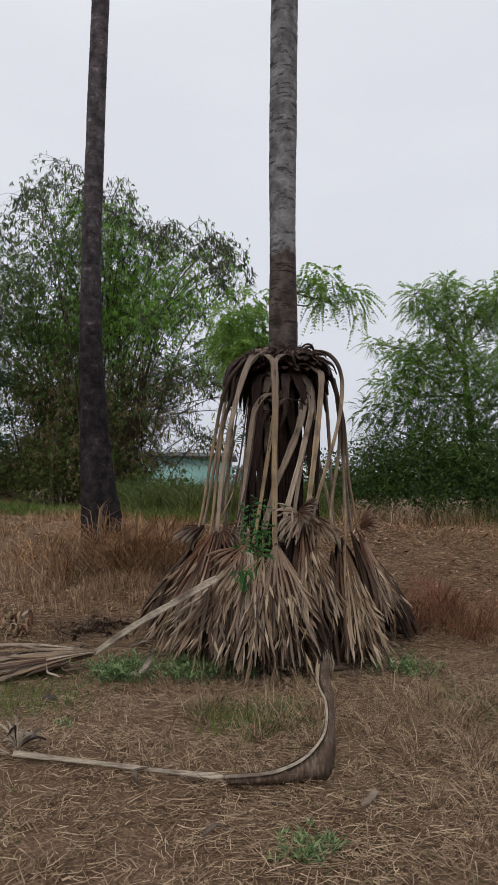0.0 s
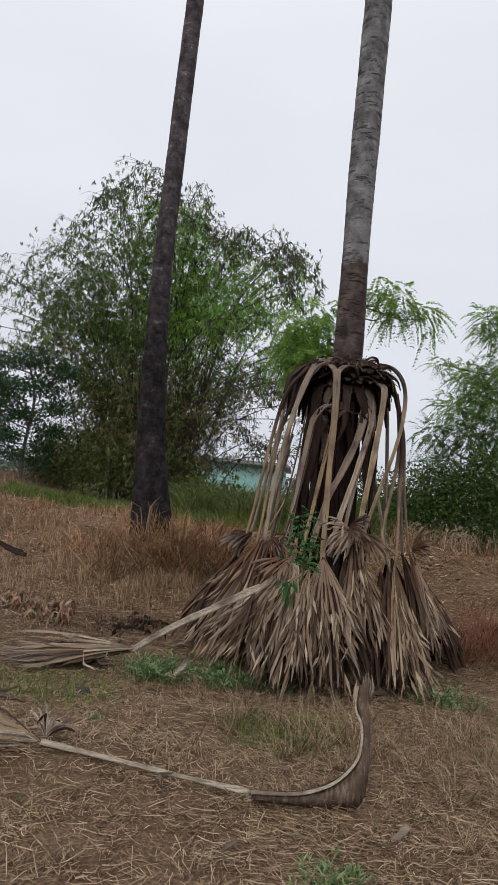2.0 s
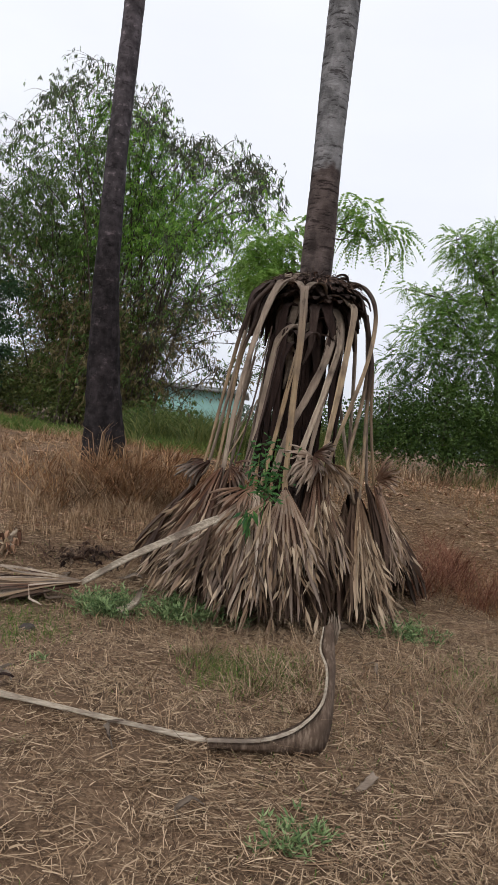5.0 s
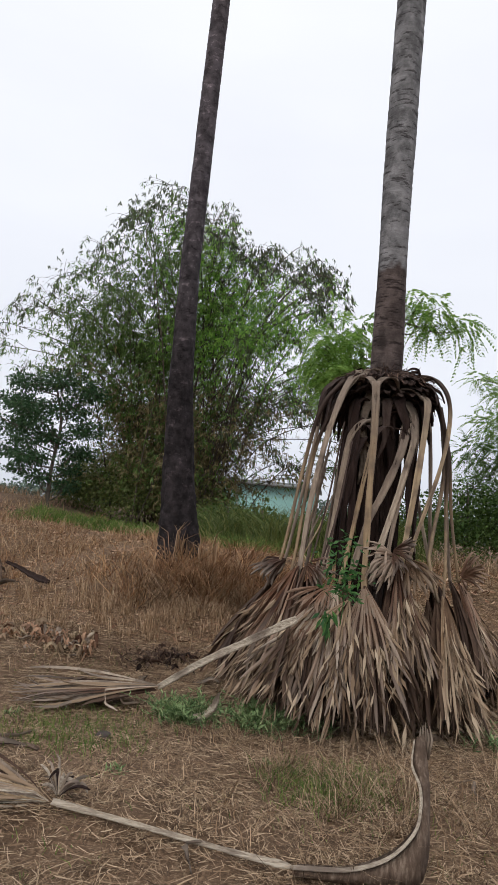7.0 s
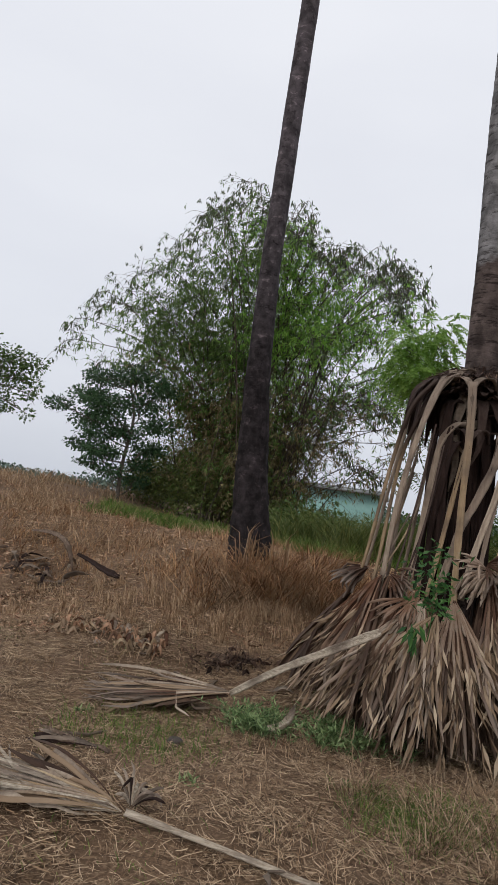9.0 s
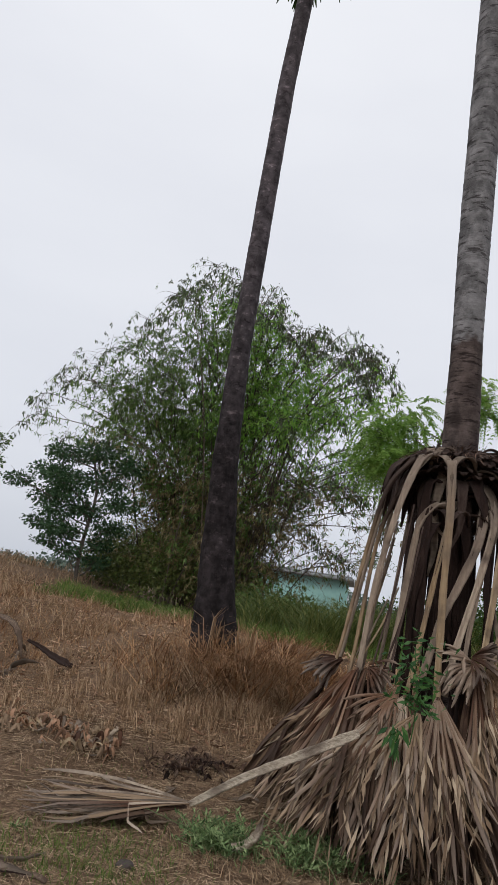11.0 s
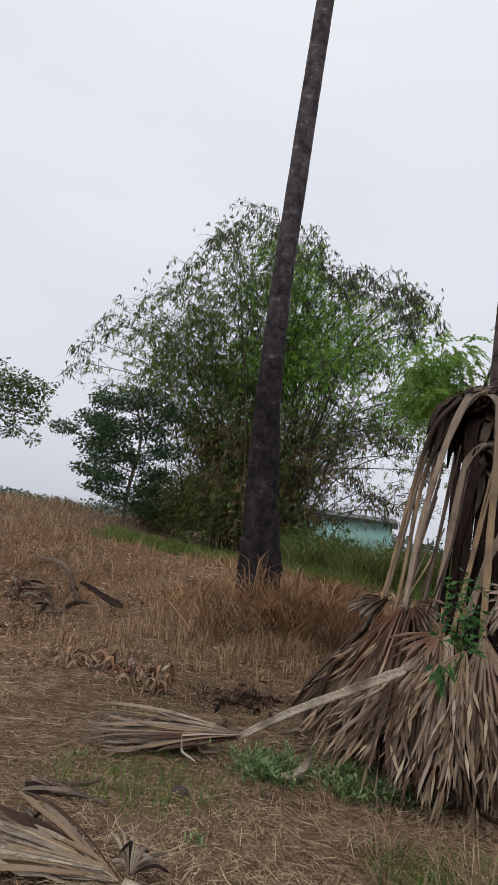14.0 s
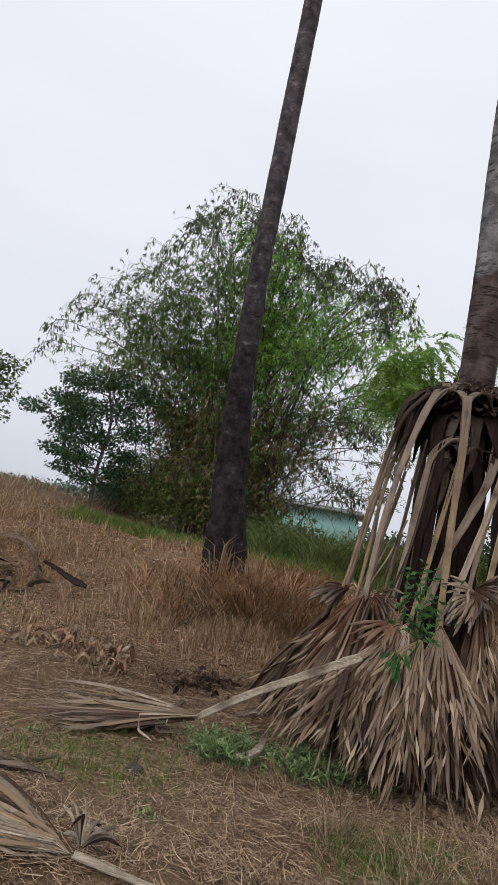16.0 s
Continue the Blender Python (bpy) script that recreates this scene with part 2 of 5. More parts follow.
M_LITTER = material("bank_litter", [(0.1, (0.070, 0.032, 0.018)), (0.5, (0.330, 0.180, 0.106)), (0.9, (0.62, 0.44, 0.30))], 4, 0.85, island=0.8, bump=0)
M_STONE = material("stone", [(0.2, (0.040, 0.031, 0.028)), (0.8, (0.095, 0.075, 0.068))], 14, 0.9, bump=0.6)
M_PALE = material("pale_stone", [(0.2, (0.40, 0.36, 0.30)), (0.8, (0.62, 0.58, 0.50))], 14, 0.9, bump=0.4)
M_WALL = material("turquoise_render", [(0.3, (0.25, 0.46, 0.42)), (0.7, (0.34, 0.56, 0.51))], 3, 0.85, bump=0.2)
M_ROOF = material("roof_edge", [(0.3, (0.20, 0.21, 0.21)), (0.7, (0.34, 0.36, 0.36))], 3, 0.7, bump=0.2)


def bark(name, low, high, split, across, ring, dark, cut, chip, soft=0.04):
    """Palm bark: ring scars across the trunk, lichen blotches, and a darker sleeve below the height split."""
    m = bpy.data.materials.new(name)
    m.use_nodes = True
    n, k = m.node_tree.nodes, m.node_tree.links
    bsdf = n["Principled BSDF"]
    bsdf.inputs["Roughness"].default_value = 0.92
    bsdf.inputs["Specular IOR Level"].default_value = 0.2
    co = n.new("ShaderNodeTexCoord")
    fine = n.new("ShaderNodeTexNoise")
    fine.inputs["Scale"].default_value, fine.inputs["Detail"].default_value = 9, 8
    k.new(co.outputs["Object"], fine.inputs["Vector"])
    mp = n.new("ShaderNodeMapping")
    mp.inputs["Scale"].default_value = (across, across, ring)
    k.new(co.outputs["Object"], mp.inputs["Vector"])
    rn = n.new("ShaderNodeTexNoise")
    rn.inputs["Scale"].default_value, rn.inputs["Detail"].default_value, rn.inputs["Roughness"].default_value = 1.0, 5, 0.7
    k.new(mp.outputs["Vector"], rn.inputs["Vector"])
    rr = n.new("ShaderNodeValToRGB")
    rr.color_ramp.elements[0].position, rr.color_ramp.elements[0].color = cut, (*dark, 1)
    rr.color_ramp.elements[1].position, rr.color_ramp.elements[1].color = cut + 0.06, (1, 1, 1, 1)
    for at, c in ((0.58, (1, 1, 1)), (0.68, chip)):
        e = rr.color_ramp.elements.new(at)
        e.color = (*c, 1)
    k.new(rn.outputs["Fac"], rr.inputs["Fac"])
    up = n.new("ShaderNodeValToRGB")
    for e, (p, c) in zip(up.color_ramp.elements, ((0.3, high[0]), (0.7, high[1]))):
        e.position, e.color = p, (*c, 1)
    dn = n.new("ShaderNodeValToRGB")
    for e, (p, c) in zip(dn.color_ramp.elements, ((0.3, low[0]), (0.7, low[1]))):
        e.position, e.color = p, (*c, 1)
    k.new(fine.outputs["Fac"], up.inputs["Fac"])
    k.new(fine.outputs["Fac"], dn.inputs["Fac"])
    sep = n.new("ShaderNodeSeparateXYZ")
    k.new(co.outputs["Object"], sep.inputs["Vector"])
    wob = n.new("ShaderNodeMath")
    wob.operation = 'MULTIPLY_ADD'
    wob.inputs[1].default_value, wob.inputs[2].default_value = 0.35, -0.17
    k.new(fine.outputs["Fac"], wob.inputs[0])
    add = n.new("ShaderNodeMath")
    k.new(sep.outputs["Z"], add.inputs[0])
    k.new(wob.outputs[0], add.inputs[1])
    step = n.new("ShaderNodeMapRange")
    step.inputs["From Min"].default_value, step.inputs["From Max"].default_value = split - soft, split + soft
    k.new(add.outputs[0], step.inputs["Value"])
    body = n.new("ShaderNodeMix")
    body.data_type = 'RGBA'
    k.new(step.outputs["Result"], body.inputs["Factor"])
    k.new(dn.outputs["Color"], body.inputs["A"])
    k.new(up.outputs["Color"], body.inputs["B"])
    mul = n.new("ShaderNodeMix")
    mul.data_type, mul.blend_type = 'RGBA', 'MULTIPLY'
    mul.inputs["Factor"].default_value = 1
    k.new(body.outputs["Result"], mul.inputs["A"])
    k.new(rr.outputs["Color"], mul.inputs["B"])
    mot = n.new("ShaderNodeTexNoise")
    mot.inputs["Scale"].default_value, mot.inputs["Detail"].default_value, mot.inputs["Roughness"].default_value = 5.5, 8, 0.7
    mm = n.new("ShaderNodeMapping")
    mm.inputs["Scale"].default_value = (1, 1, 0.7)
    k.new(co.outputs["Object"], mm.inputs["Vector"])
    k.new(mm.outputs["Vector"], mot.inputs["Vector"])
    stain = n.new("ShaderNodeValToRGB")
    for e, (p, c) in zip(stain.color_ramp.elements, ((0.40, 0.42), (0.56, 1.06))):
        e.position, e.color = p, (c, c, c, 1)
    k.new(mot.outputs["Fac"], stain.inputs["Fac"])
    blot = n.new("ShaderNodeMix")
    blot.data_type, blot.blend_type = 'RGBA', 'MULTIPLY'
    blot.inputs["Factor"].default_value = 0.8
    k.new(mul.outputs["Result"], blot.inputs["A"])
    k.new(stain.outputs["Color"], blot.inputs["B"])
    k.new(blot.outputs["Result"], bsdf.inputs["Base Color"])
    bp = n.new("ShaderNodeBump")
    bp.inputs["Strength"].default_value, bp.inputs["Distance"].default_value = 0.6, 0.02
    k.new(rn.outputs["Fac"], bp.inputs["Height"])
    k.new(bp.outputs["Normal"], bsdf.inputs["Normal"])
    return m


M_BARK_GREY = bark("palm_bark_grey", ((0.055, 0.040, 0.036), (0.135, 0.105, 0.095)), ((0.145, 0.141, 0.142), (0.270, 0.262, 0.264)), 4.0, 5.0, 24, (0.34, 0.32, 0.32), 0.40, (1.25, 1.25, 1.25))
M_BARK_DARK = bark("palm_bark_dark", ((0.010, 0.008, 0.008), (0.042, 0.034, 0.036)), ((0.060, 0.051, 0.056), (0.138, 0.119, 0.128)), 5.2, 7.0, 11, (0.5, 0.48, 0.48), 0.37, (2.7, 2.6, 2.6), 1.8)

# ---- mesh helpers ----
rng = np.random.default_rng(7)
UP = np.array((0.0, 0.0, 1.0))


def smooth(a, b, v):
    u = np.clip((np.asarray(v, float) - a) / (b - a), 0, 1)
    return u * u * (3 - 2 * u)


NOISE_GRID = np.random.default_rng(3).random((256, 256))


def vnoise(x, y, freq):
    """Smooth value noise on the plane, 0 to 1."""
    x, y = np.asarray(x, float) * freq + 1000.0, np.asarray(y, float) * freq + 1000.0
    i, j = np.floor(x).astype(int), np.floor(y).astype(int)
    u, v = x - i, y - j
    u, v = u * u * (3 - 2 * u), v * v * (3 - 2 * v)
    g = NOISE_GRID
    a = g[i % 256, j % 256] * (1 - u) + g[(i + 1) % 256, j % 256] * u
    b = g[i % 256, (j + 1) % 256] * (1 - u) + g[(i + 1) % 256, (j + 1) % 256] * u
    return a * (1 - v) + b * v


def height(x, y):
    """The lie of the land: flat before the palms, rising behind them to a bank, higher on the west."""
    x, y = np.asarray(x, float), np.asarray(y, float)
    late = 1.9 * smooth(-2.6, -5.0, x)
    z = 0.98 * smooth(6.2, 11.6, y - late) + 0.62 * smooth(12, 17.5, y) * smooth(-3.0, -9.0, x)
    z = z - 0.5 * smooth(20, 60, y)
    z = z + 0.10 * (vnoise(x, y, 0.7) - 0.5) + 0.05 * (vnoise(x, y, 2.1) - 0.5)
    return z


def poly_mesh(name, verts, faces, flat=True):
    """A mesh from arrays: faces is an array of rows of equal length, or a list of tuples."""
    me = bpy.data.meshes.new(name)
    verts = np.asarray(verts, np.float32).reshape(-1, 3)
    if isinstance(faces, np.ndarray):
        m, k = faces.shape
        me.vertices.add(len(verts))
        me.vertices.foreach_set("co", verts.ravel())
        me.loops.add(m * k)
        me.loops.foreach_set("vertex_index", faces.astype(np.int32).ravel())
        me.polygons.add(m)
        me.polygons.foreach_set("loop_start", np.arange(0, m * k, k, dtype=np.int32))
        me.update(calc_edges=True)
    else:
        me.from_pydata(verts.tolist(), [], faces)
    if not flat:
        me.polygons.foreach_set("use_smooth", np.ones(len(me.polygons), bool))
    me.validate()
    return me


def worn(me, rows):
    """Marks how far along its leaf each vertex of a fan lies."""
    me.attributes.new("wear_tone", 'FLOAT', 'POINT').data.foreach_set("value", np.tile(np.repeat(np.linspace(0, 1, rows), 3), len(me.vertices) // (rows * 3)).astype(np.float32))
    return me


class Geo:
    """Gathers pieces of one mesh."""

    def __init__(self):
        self.v, self.f, self.n = [], [], 0

    def add(self, verts, faces):
        verts = np.asarray(verts, float).reshape(-1, 3)
        self.v.append(verts)
        self.f += [tuple(int(i) + self.n for i in f) for f in faces]
        self.n += len(verts)

    def mesh(self, name, flat=False):
        return poly_mesh(name, np.concatenate(self.v), self.f, flat)


def thing(name, place, label, category, group="", kind=""):
    ob = new(name)
    ob.location = place
    return tagged(ob, label, category, group, kind)


def part(name, data, mat, parent, label=""):
    """One mesh under a thing or a part; data is in world metres."""
    if isinstance(data, Geo):
        data = data.mesh(name)
    data.materials.append(mat)
    ob = new(name, data)
    ob.parent = parent
    chain, off = parent, Vector((0, 0, 0))
    while chain:
        off += chain.location
        chain = chain.parent
    ob.location = -off
    if label:
        ob["label"] = label
    return ob


def stuff(name, data, mat, label, category):
    data.materials.append(mat)
    return tagged(new(name, data), label, category, kind="stuff")


def frames(path, hint):
    path = np.asarray(path, float)
    tan = np.gradient(path, axis=0)
    tan /= np.linalg.norm(tan, axis=1, keepdims=True) + 1e-9
    side = np.cross(tan, hint)
    side /= np.linalg.norm(side, axis=1, keepdims=True) + 1e-9
    return tan, side, np.cross(side, tan)


def sweep(geo, path, widths, thicks, profile, hint=(0, 1, 0)):
    """A closed profile (points in width and thickness) carried along a path."""
    path = np.asarray(path, float)
    _, side, nor = frames(path, np.asarray(hint, float))
    prof = np.asarray(profile, float)
    k, n = len(prof), len(path)
    v = path[:, None] + side[:, None] * (prof[None, :, :1] * np.asarray(widths)[:, None, None]) + nor[:, None] * (prof[None, :, 1:] * np.asarray(thicks)[:, None, None])
    f = [(i * k + j, i * k + (j + 1) % k, (i + 1) * k + (j + 1) % k, (i + 1) * k + j) for i in range(n - 1) for j in range(k)]
    f += [tuple(range(k))[::-1], tuple(range((n - 1) * k, n * k))]
    geo.add(v, f)


ROUND = {k: [(math.cos(2 * math.pi * i / k), math.sin(2 * math.pi * i / k)) for i in range(k)] for k in (4, 5, 6, 8, 10)}
GUTTER = [(-1, 0.25), (-0.75, 0.75), (-0.35, 0.3), (0, 0.12), (0.35, 0.3), (0.75, 0.75), (1, 0.25), (0.55, -0.6), (0, -0.9), (-0.55, -0.6)]


def tube(geo, path, radii, k=6):
    path = np.asarray(path, float)
    span = path[-1] - path[0]
    hint = (1, 0, 0) if abs(span[2]) > np.linalg.norm(span[:2]) else (0, 0, 1)
    sweep(geo, path, radii, radii, ROUND[k], hint)


def bezier(pts, n=12):
    """A smooth line through a few points (Catmull-Rom)."""
    p = np.asarray(pts, float)
    p = np.concatenate([2 * p[:1] - p[1:2], p, 2 * p[-1:] - p[-2:-1]])
    out = []
    for i in range(1, len(p) - 2):
        for t in np.linspace(0, 1, n, endpoint=False):
            a, b, c, d = p[i - 1:i + 3]
            out.append(0.5 * (2 * b + (c - a) * t + (2 * a - 5 * b + 4 * c - d) * t * t + (3 * b - a - 3 * c + d) * t ** 3))
    out.append(p[-2])
    return np.array(out)


def unit(v):
    v = np.asarray(v, float)
    return v / (np.linalg.norm(v, axis=-1, keepdims=True) + 1e-9)


def leaf_quads(base, way, size, width, face=None):
    """Pointed leaves: each a kite of four corners with a fold along the rib. Arrays of bases, directions, lengths, widths."""
    way = unit(way)
    if face is None:
        face = rng.normal(size=way.shape)
    side = unit(np.cross(way, face))
    nor = np.cross(side, way)
    size, width = np.asarray(size)[:, None], np.asarray(width)[:, None]
    mid = base + way * size * 0.42
    v = np.stack([base, mid + side * width - nor * width * 0.35, base + way * size, mid - side * width - nor * width * 0.35], 1)
    f = np.arange(len(base) * 4).reshape(-1, 4)
    return v.reshape(-1, 3), f


def blades(base, tall, width, lean, bend=0.5):
    """Grass: each blade is a narrow strip of two quads and a bent tip."""
    n = len(base)
    az = rng.random(n) * 2 * math.pi
    out = np.stack([np.cos(az), np.sin(az), np.zeros(n)], 1)
    side = np.stack([-np.sin(az), np.cos(az), np.zeros(n)], 1)
    tw = rng.random((n, 1)) * 1.5
    side = side * np.cos(tw) + out * np.sin(tw)
    tall, lean = np.asarray(tall)[:, None], np.asarray(lean)[:, None]
    w = np.asarray(width)[:, None] * side * 0.5
    p1 = base + UP * tall * 0.5 + out * tall * lean * 0.3
    p2 = base + UP * tall * (1 - 0.35 * bend) + out * tall * lean
    v = np.stack([base - w, base + w, p1 - w * 0.8, p1 + w * 0.8, p2 - w * 0.12, p2 + w * 0.12], 1).reshape(-1, 3)
    i = np.arange(n)[:, None] * 6
    f = np.concatenate([i + [0, 1, 3, 2], i + [2, 3, 5, 4]])
    return v, f


def fan(apex, along, outward, length, spread, count, droop=0.25, width=0.045, rows=8, ragged=0.25, lift=0.0, seed=1, floor=True, twist=0.6, fluff=0.07, pile=0.04):
    """A dead fan blade: pleated strips from one apex, joined for the first half, that sag, twist and come to lie on the ground."""
    r = np.random.default_rng(seed)
    along, outward = unit(along), unit(outward)
    side = unit(np.cross(along, outward))
    a = np.linspace(-spread, spread, count) + r.normal(0, spread / count * 0.35, count)
    d = np.cos(a)[:, None] * along + np.sin(a)[:, None] * side
    d = unit(d + outward * (r.normal(0, fluff, count) + lift + 0.25 * np.abs(np.sin(a)))[:, None])
    lens = length * (1 - ragged * r.random(count) ** 1.6) * (0.75 + 0.25 * np.cos(a))
    tw = r.normal(0, twist, count)
    p = np.repeat(np.asarray(apex, float)[None], count, 0) + d * 0.02
    pts, ds = [p.copy()], [d.copy()]
    flick = r.normal(0.05, 0.20, count)
    snap = np.where(r.random(count) < 0.22, r.integers(rows // 2 + 1, max(rows // 2 + 2, rows - 1), count), -1)
    pull = droop * (0.6 + 0.8 * r.random(count))
    for s in range(1, rows):
        u = s / (rows - 1)
        d = unit(d - UP * (pull * (0.35 + u) / rows * 3)[:, None] + r.normal(0, 0.008 + 0.055 * u * u, (count, 3)) + outward * (flick * max(0.0, u - 0.6))[:, None])
        broke = snap == s
        if broke.any():
            d[broke] = unit(d[broke] * 0.6 - UP * 0.5 + r.normal(0, 0.3, (int(broke.sum()), 3)))
        p = p + d * (lens / (rows - 1))[:, None]
        if floor:
            low = height(p[:, 0], p[:, 1]) + 0.012 + pile * r.random(count)
            hit = p[:, 2] < low
            p[hit, 2] = low[hit]
            d[hit, 2] = np.maximum(d[hit, 2], 0.02)
            d = unit(d)
        pts.append(p.copy())
        ds.append(d.copy())
    pts, ds = np.stack(pts, 1), np.stack(ds, 1)
    u = np.linspace(0, 1, rows)
    prof = np.interp(u, [0, 0.1, 0.5, 0.8, 0.93, 1], [0.16, 0.34, 0.95, 1.0, 0.75, 0.28])
    ang = tw[:, None] * np.clip(u[None] - 0.42, 0, 1) ** 1.2 * 2.0
    sd = unit(np.cross(ds, outward + 0 * ds))
    nr = np.cross(sd, ds)
    s2 = sd * np.cos(ang)[..., None] + nr * np.sin(ang)[..., None]
    n2 = -sd * np.sin(ang)[..., None] + nr * np.cos(ang)[..., None]
    w = (width * (0.75 + 0.5 * r.random(count)))[:, None] * prof[None]
    w = w[..., None]
    fold = (0.55 + 0.5 * r.random(count))[:, None, None]
    v = np.stack([pts - s2 * w * 0.5, pts + n2 * w * fold, pts + s2 * w * 0.5], 2)
    base = np.arange(count)[:, None] * rows * 3 + np.arange(rows - 1)[None] * 3
    base = base.reshape(-1, 1)
    f = np.concatenate([base + [0, 1, 4, 3], base + [1, 2, 5, 4]])
    return v.reshape(-1, 3), f

# ---- the ground ----


def axis(lo, hi, step, far, grow=1.22):
    out, a, s = list(np.arange(lo, hi + 1e-6, step)), hi, step
    while a < far:
        s *= grow
        a += s
        out.append(a)
    a, s = lo, step
    while a > -far:
        s *= grow
        a -= s
        out.insert(0, a)
    return np.array(out)


gx, gy = axis(-6.5, 5.5, 0.055, 900), axis(1.6, 13, 0.055, 900)
GX, GY = np.meshgrid(gx, gy, indexing="ij")
near = smooth(30, 12, np.hypot(GX, GY - 5))
GZ = height(GX, GY) + near * (0.03 * (vnoise(GX, GY, 6) - 0.5) + 0.022 * (vnoise(GX, GY, 15) - 0.5))
ni, nj = GX.shape
idx = np.arange(ni * nj).reshape(ni, nj)
quads = np.stack([idx[:-1, :-1], idx[1:, :-1], idx[1:, 1:], idx[:-1, 1:]], -1).reshape(-1, 4)
ground_mesh = poly_mesh("ground", np.stack([GX, GY, GZ], -1), quads, flat=False)
ground_mesh.materials.append(M_SOIL)
ground = tagged(new("ground", ground_mesh), "dry brown field soil under matted straw", "ground", kind="structure")


def scatter(n, x0, x1, y0, y1, keep=None):
    x, y = rng.uniform(x0, x1, n), rng.uniform(y0, y1, n)
    if keep is not None:
        ok = rng.random(n) < keep(x, y)
        x, y = x[ok], y[ok]
    return np.stack([x, y, height(x, y)], 1)


def lying(base, length, width, bent=True):
    """Straws that lie on the ground, each a thin strip, bent or straight."""
    n = len(base)
    az = 9.0 * vnoise(base[:, 0], base[:, 1], 0.9) + rng.normal(0, 0.9, n)
    d = np.stack([np.cos(az), np.sin(az), rng.normal(0.03, 0.13, n)], 1)
    s = np.stack([-np.sin(az), np.cos(az), rng.normal(0, 0.5, n)], 1)
    bend = np.stack([-np.sin(az), np.cos(az), np.zeros(n)], 1) * rng.normal(0, 0.16, n)[:, None]
    L, w = length[:, None], width[:, None] * s * 0.5
    up = UP * (0.012 + 0.02 * rng.random((n, 1)))
    a, b, c = base + up - d * L * 0.5, base + up + bend * L * 0.5, base + up + d * L * 0.5
    for p in (a, b, c):
        p[:, 2] = np.maximum(p[:, 2], height(p[:, 0], p[:, 1]) + 0.006)
    if not bent:
        return np.stack([a - w, a + w, c + w * 0.4, c - w * 0.4], 1).reshape(-1, 3), np.arange(n * 4).reshape(-1, 4)
    v = np.stack([a - w, a + w, b - w, b + w, c - w * 0.4, c + w * 0.4], 1).reshape(-1, 3)
    i = np.arange(n)[:, None] * 6
    return v, np.concatenate([i + [0, 1, 3, 2], i + [2, 3, 5, 4]])


p = scatter(400000, -5.2, 4.6, 0.6, 8.0, lambda x, y: smooth(5.6, 4.4, np.abs(x)) * smooth(0.2, 1.6, y) * (0.32 + 0.68 * smooth(0.36, 0.62, 0.15 * vnoise(x, y, 1.6) + 0.4 * vnoise(x, y, 4.5) + 0.45 * vnoise(x, y, 10))))
for q, crooked in ((p[p[:, 1] < 4.8], True), (p[p[:, 1] >= 4.8], False)):
    stuff("straw_litter", poly_mesh("straw_litter", *lying(q, rng.uniform(0.018, 0.085, len(q)) + 0.16 * rng.random(len(q)) ** 5, rng.uniform(0.0017, 0.0044, len(q)), crooked)), M_STRAW,
          "pale dry straw matted over the soil", "straw")
p = scatter(150000, -9, 6, 7.6, 14.5, lambda x, y: 0.3 + 0.7 * smooth(0.3, 0.6, vnoise(x, y, 1.1)))
stuff("straw_litter", poly_mesh("straw_litter", *lying(p, rng.uniform(0.03, 0.14, len(p)), rng.uniform(0.003, 0.006, len(p)), False)), M_STUBBLE,
      "brownish dry straw on the rising bank", "straw")


p = scatter(80000, 0.6, 4.6, 7.6, 11.2, lambda x, y: 0.4 + 0.6 * smooth(0.35, 0.6, vnoise(x, y, 2.2)))
stuff("straw_litter", poly_mesh("straw_litter", *lying(p, rng.uniform(0.02, 0.09, len(p)), rng.uniform(0.003, 0.006, len(p)), False)), M_STUBBLE, "fine pale straw on the field beyond the skirt", "straw")


def turf(name, n, box, tall, width, lean, mat, label, keep=None, category="grass"):
    p = scatter(n, *box, keep)
    h = rng.uniform(tall[0], tall[1], len(p))
    v, f = blades(p, h, rng.uniform(width[0], width[1], len(p)), rng.uniform(lean[0], lean[1], len(p)))
    return stuff(name, poly_mesh(name, v, f), mat, label, category)


def spot(cx, cy, r, soft=0.5):
    return lambda x, y: smooth(r, r * (1 - soft), np.hypot(x - cx, y - cy))


p = scatter(60000, -8, 8, -7.0, 8.0, lambda x, y: np.maximum(smooth(4.2, 5.4, np.abs(x)), smooth(1.6, 0.4, y)))
stuff("straw_litter", poly_mesh("straw_litter", *lying(p, rng.uniform(0.03, 0.18, len(p)), rng.uniform(0.003, 0.007, len(p)), False)), M_STRAW, "pale dry straw over the open field", "straw")


turf("dry_grass", 8000, (-5, -0.9, 7.6, 10.6), (0.05, 0.2), (0.003, 0.007), (0.2, 1.3), M_STRAW, "short upright tan stubble grass",
     lambda x, y: smooth(0.35, 0.7, vnoise(x, y, 1.3)))
turf("dry_grass", 9000, (-4.5, 4.5, 2.2, 7.5), (0.04, 0.16), (0.003, 0.006), (0.2, 1.0), M_STUBBLE, "thin tan stubble between the straw",
     lambda x, y: smooth(0.5, 0.8, vnoise(x, y, 1.9)))
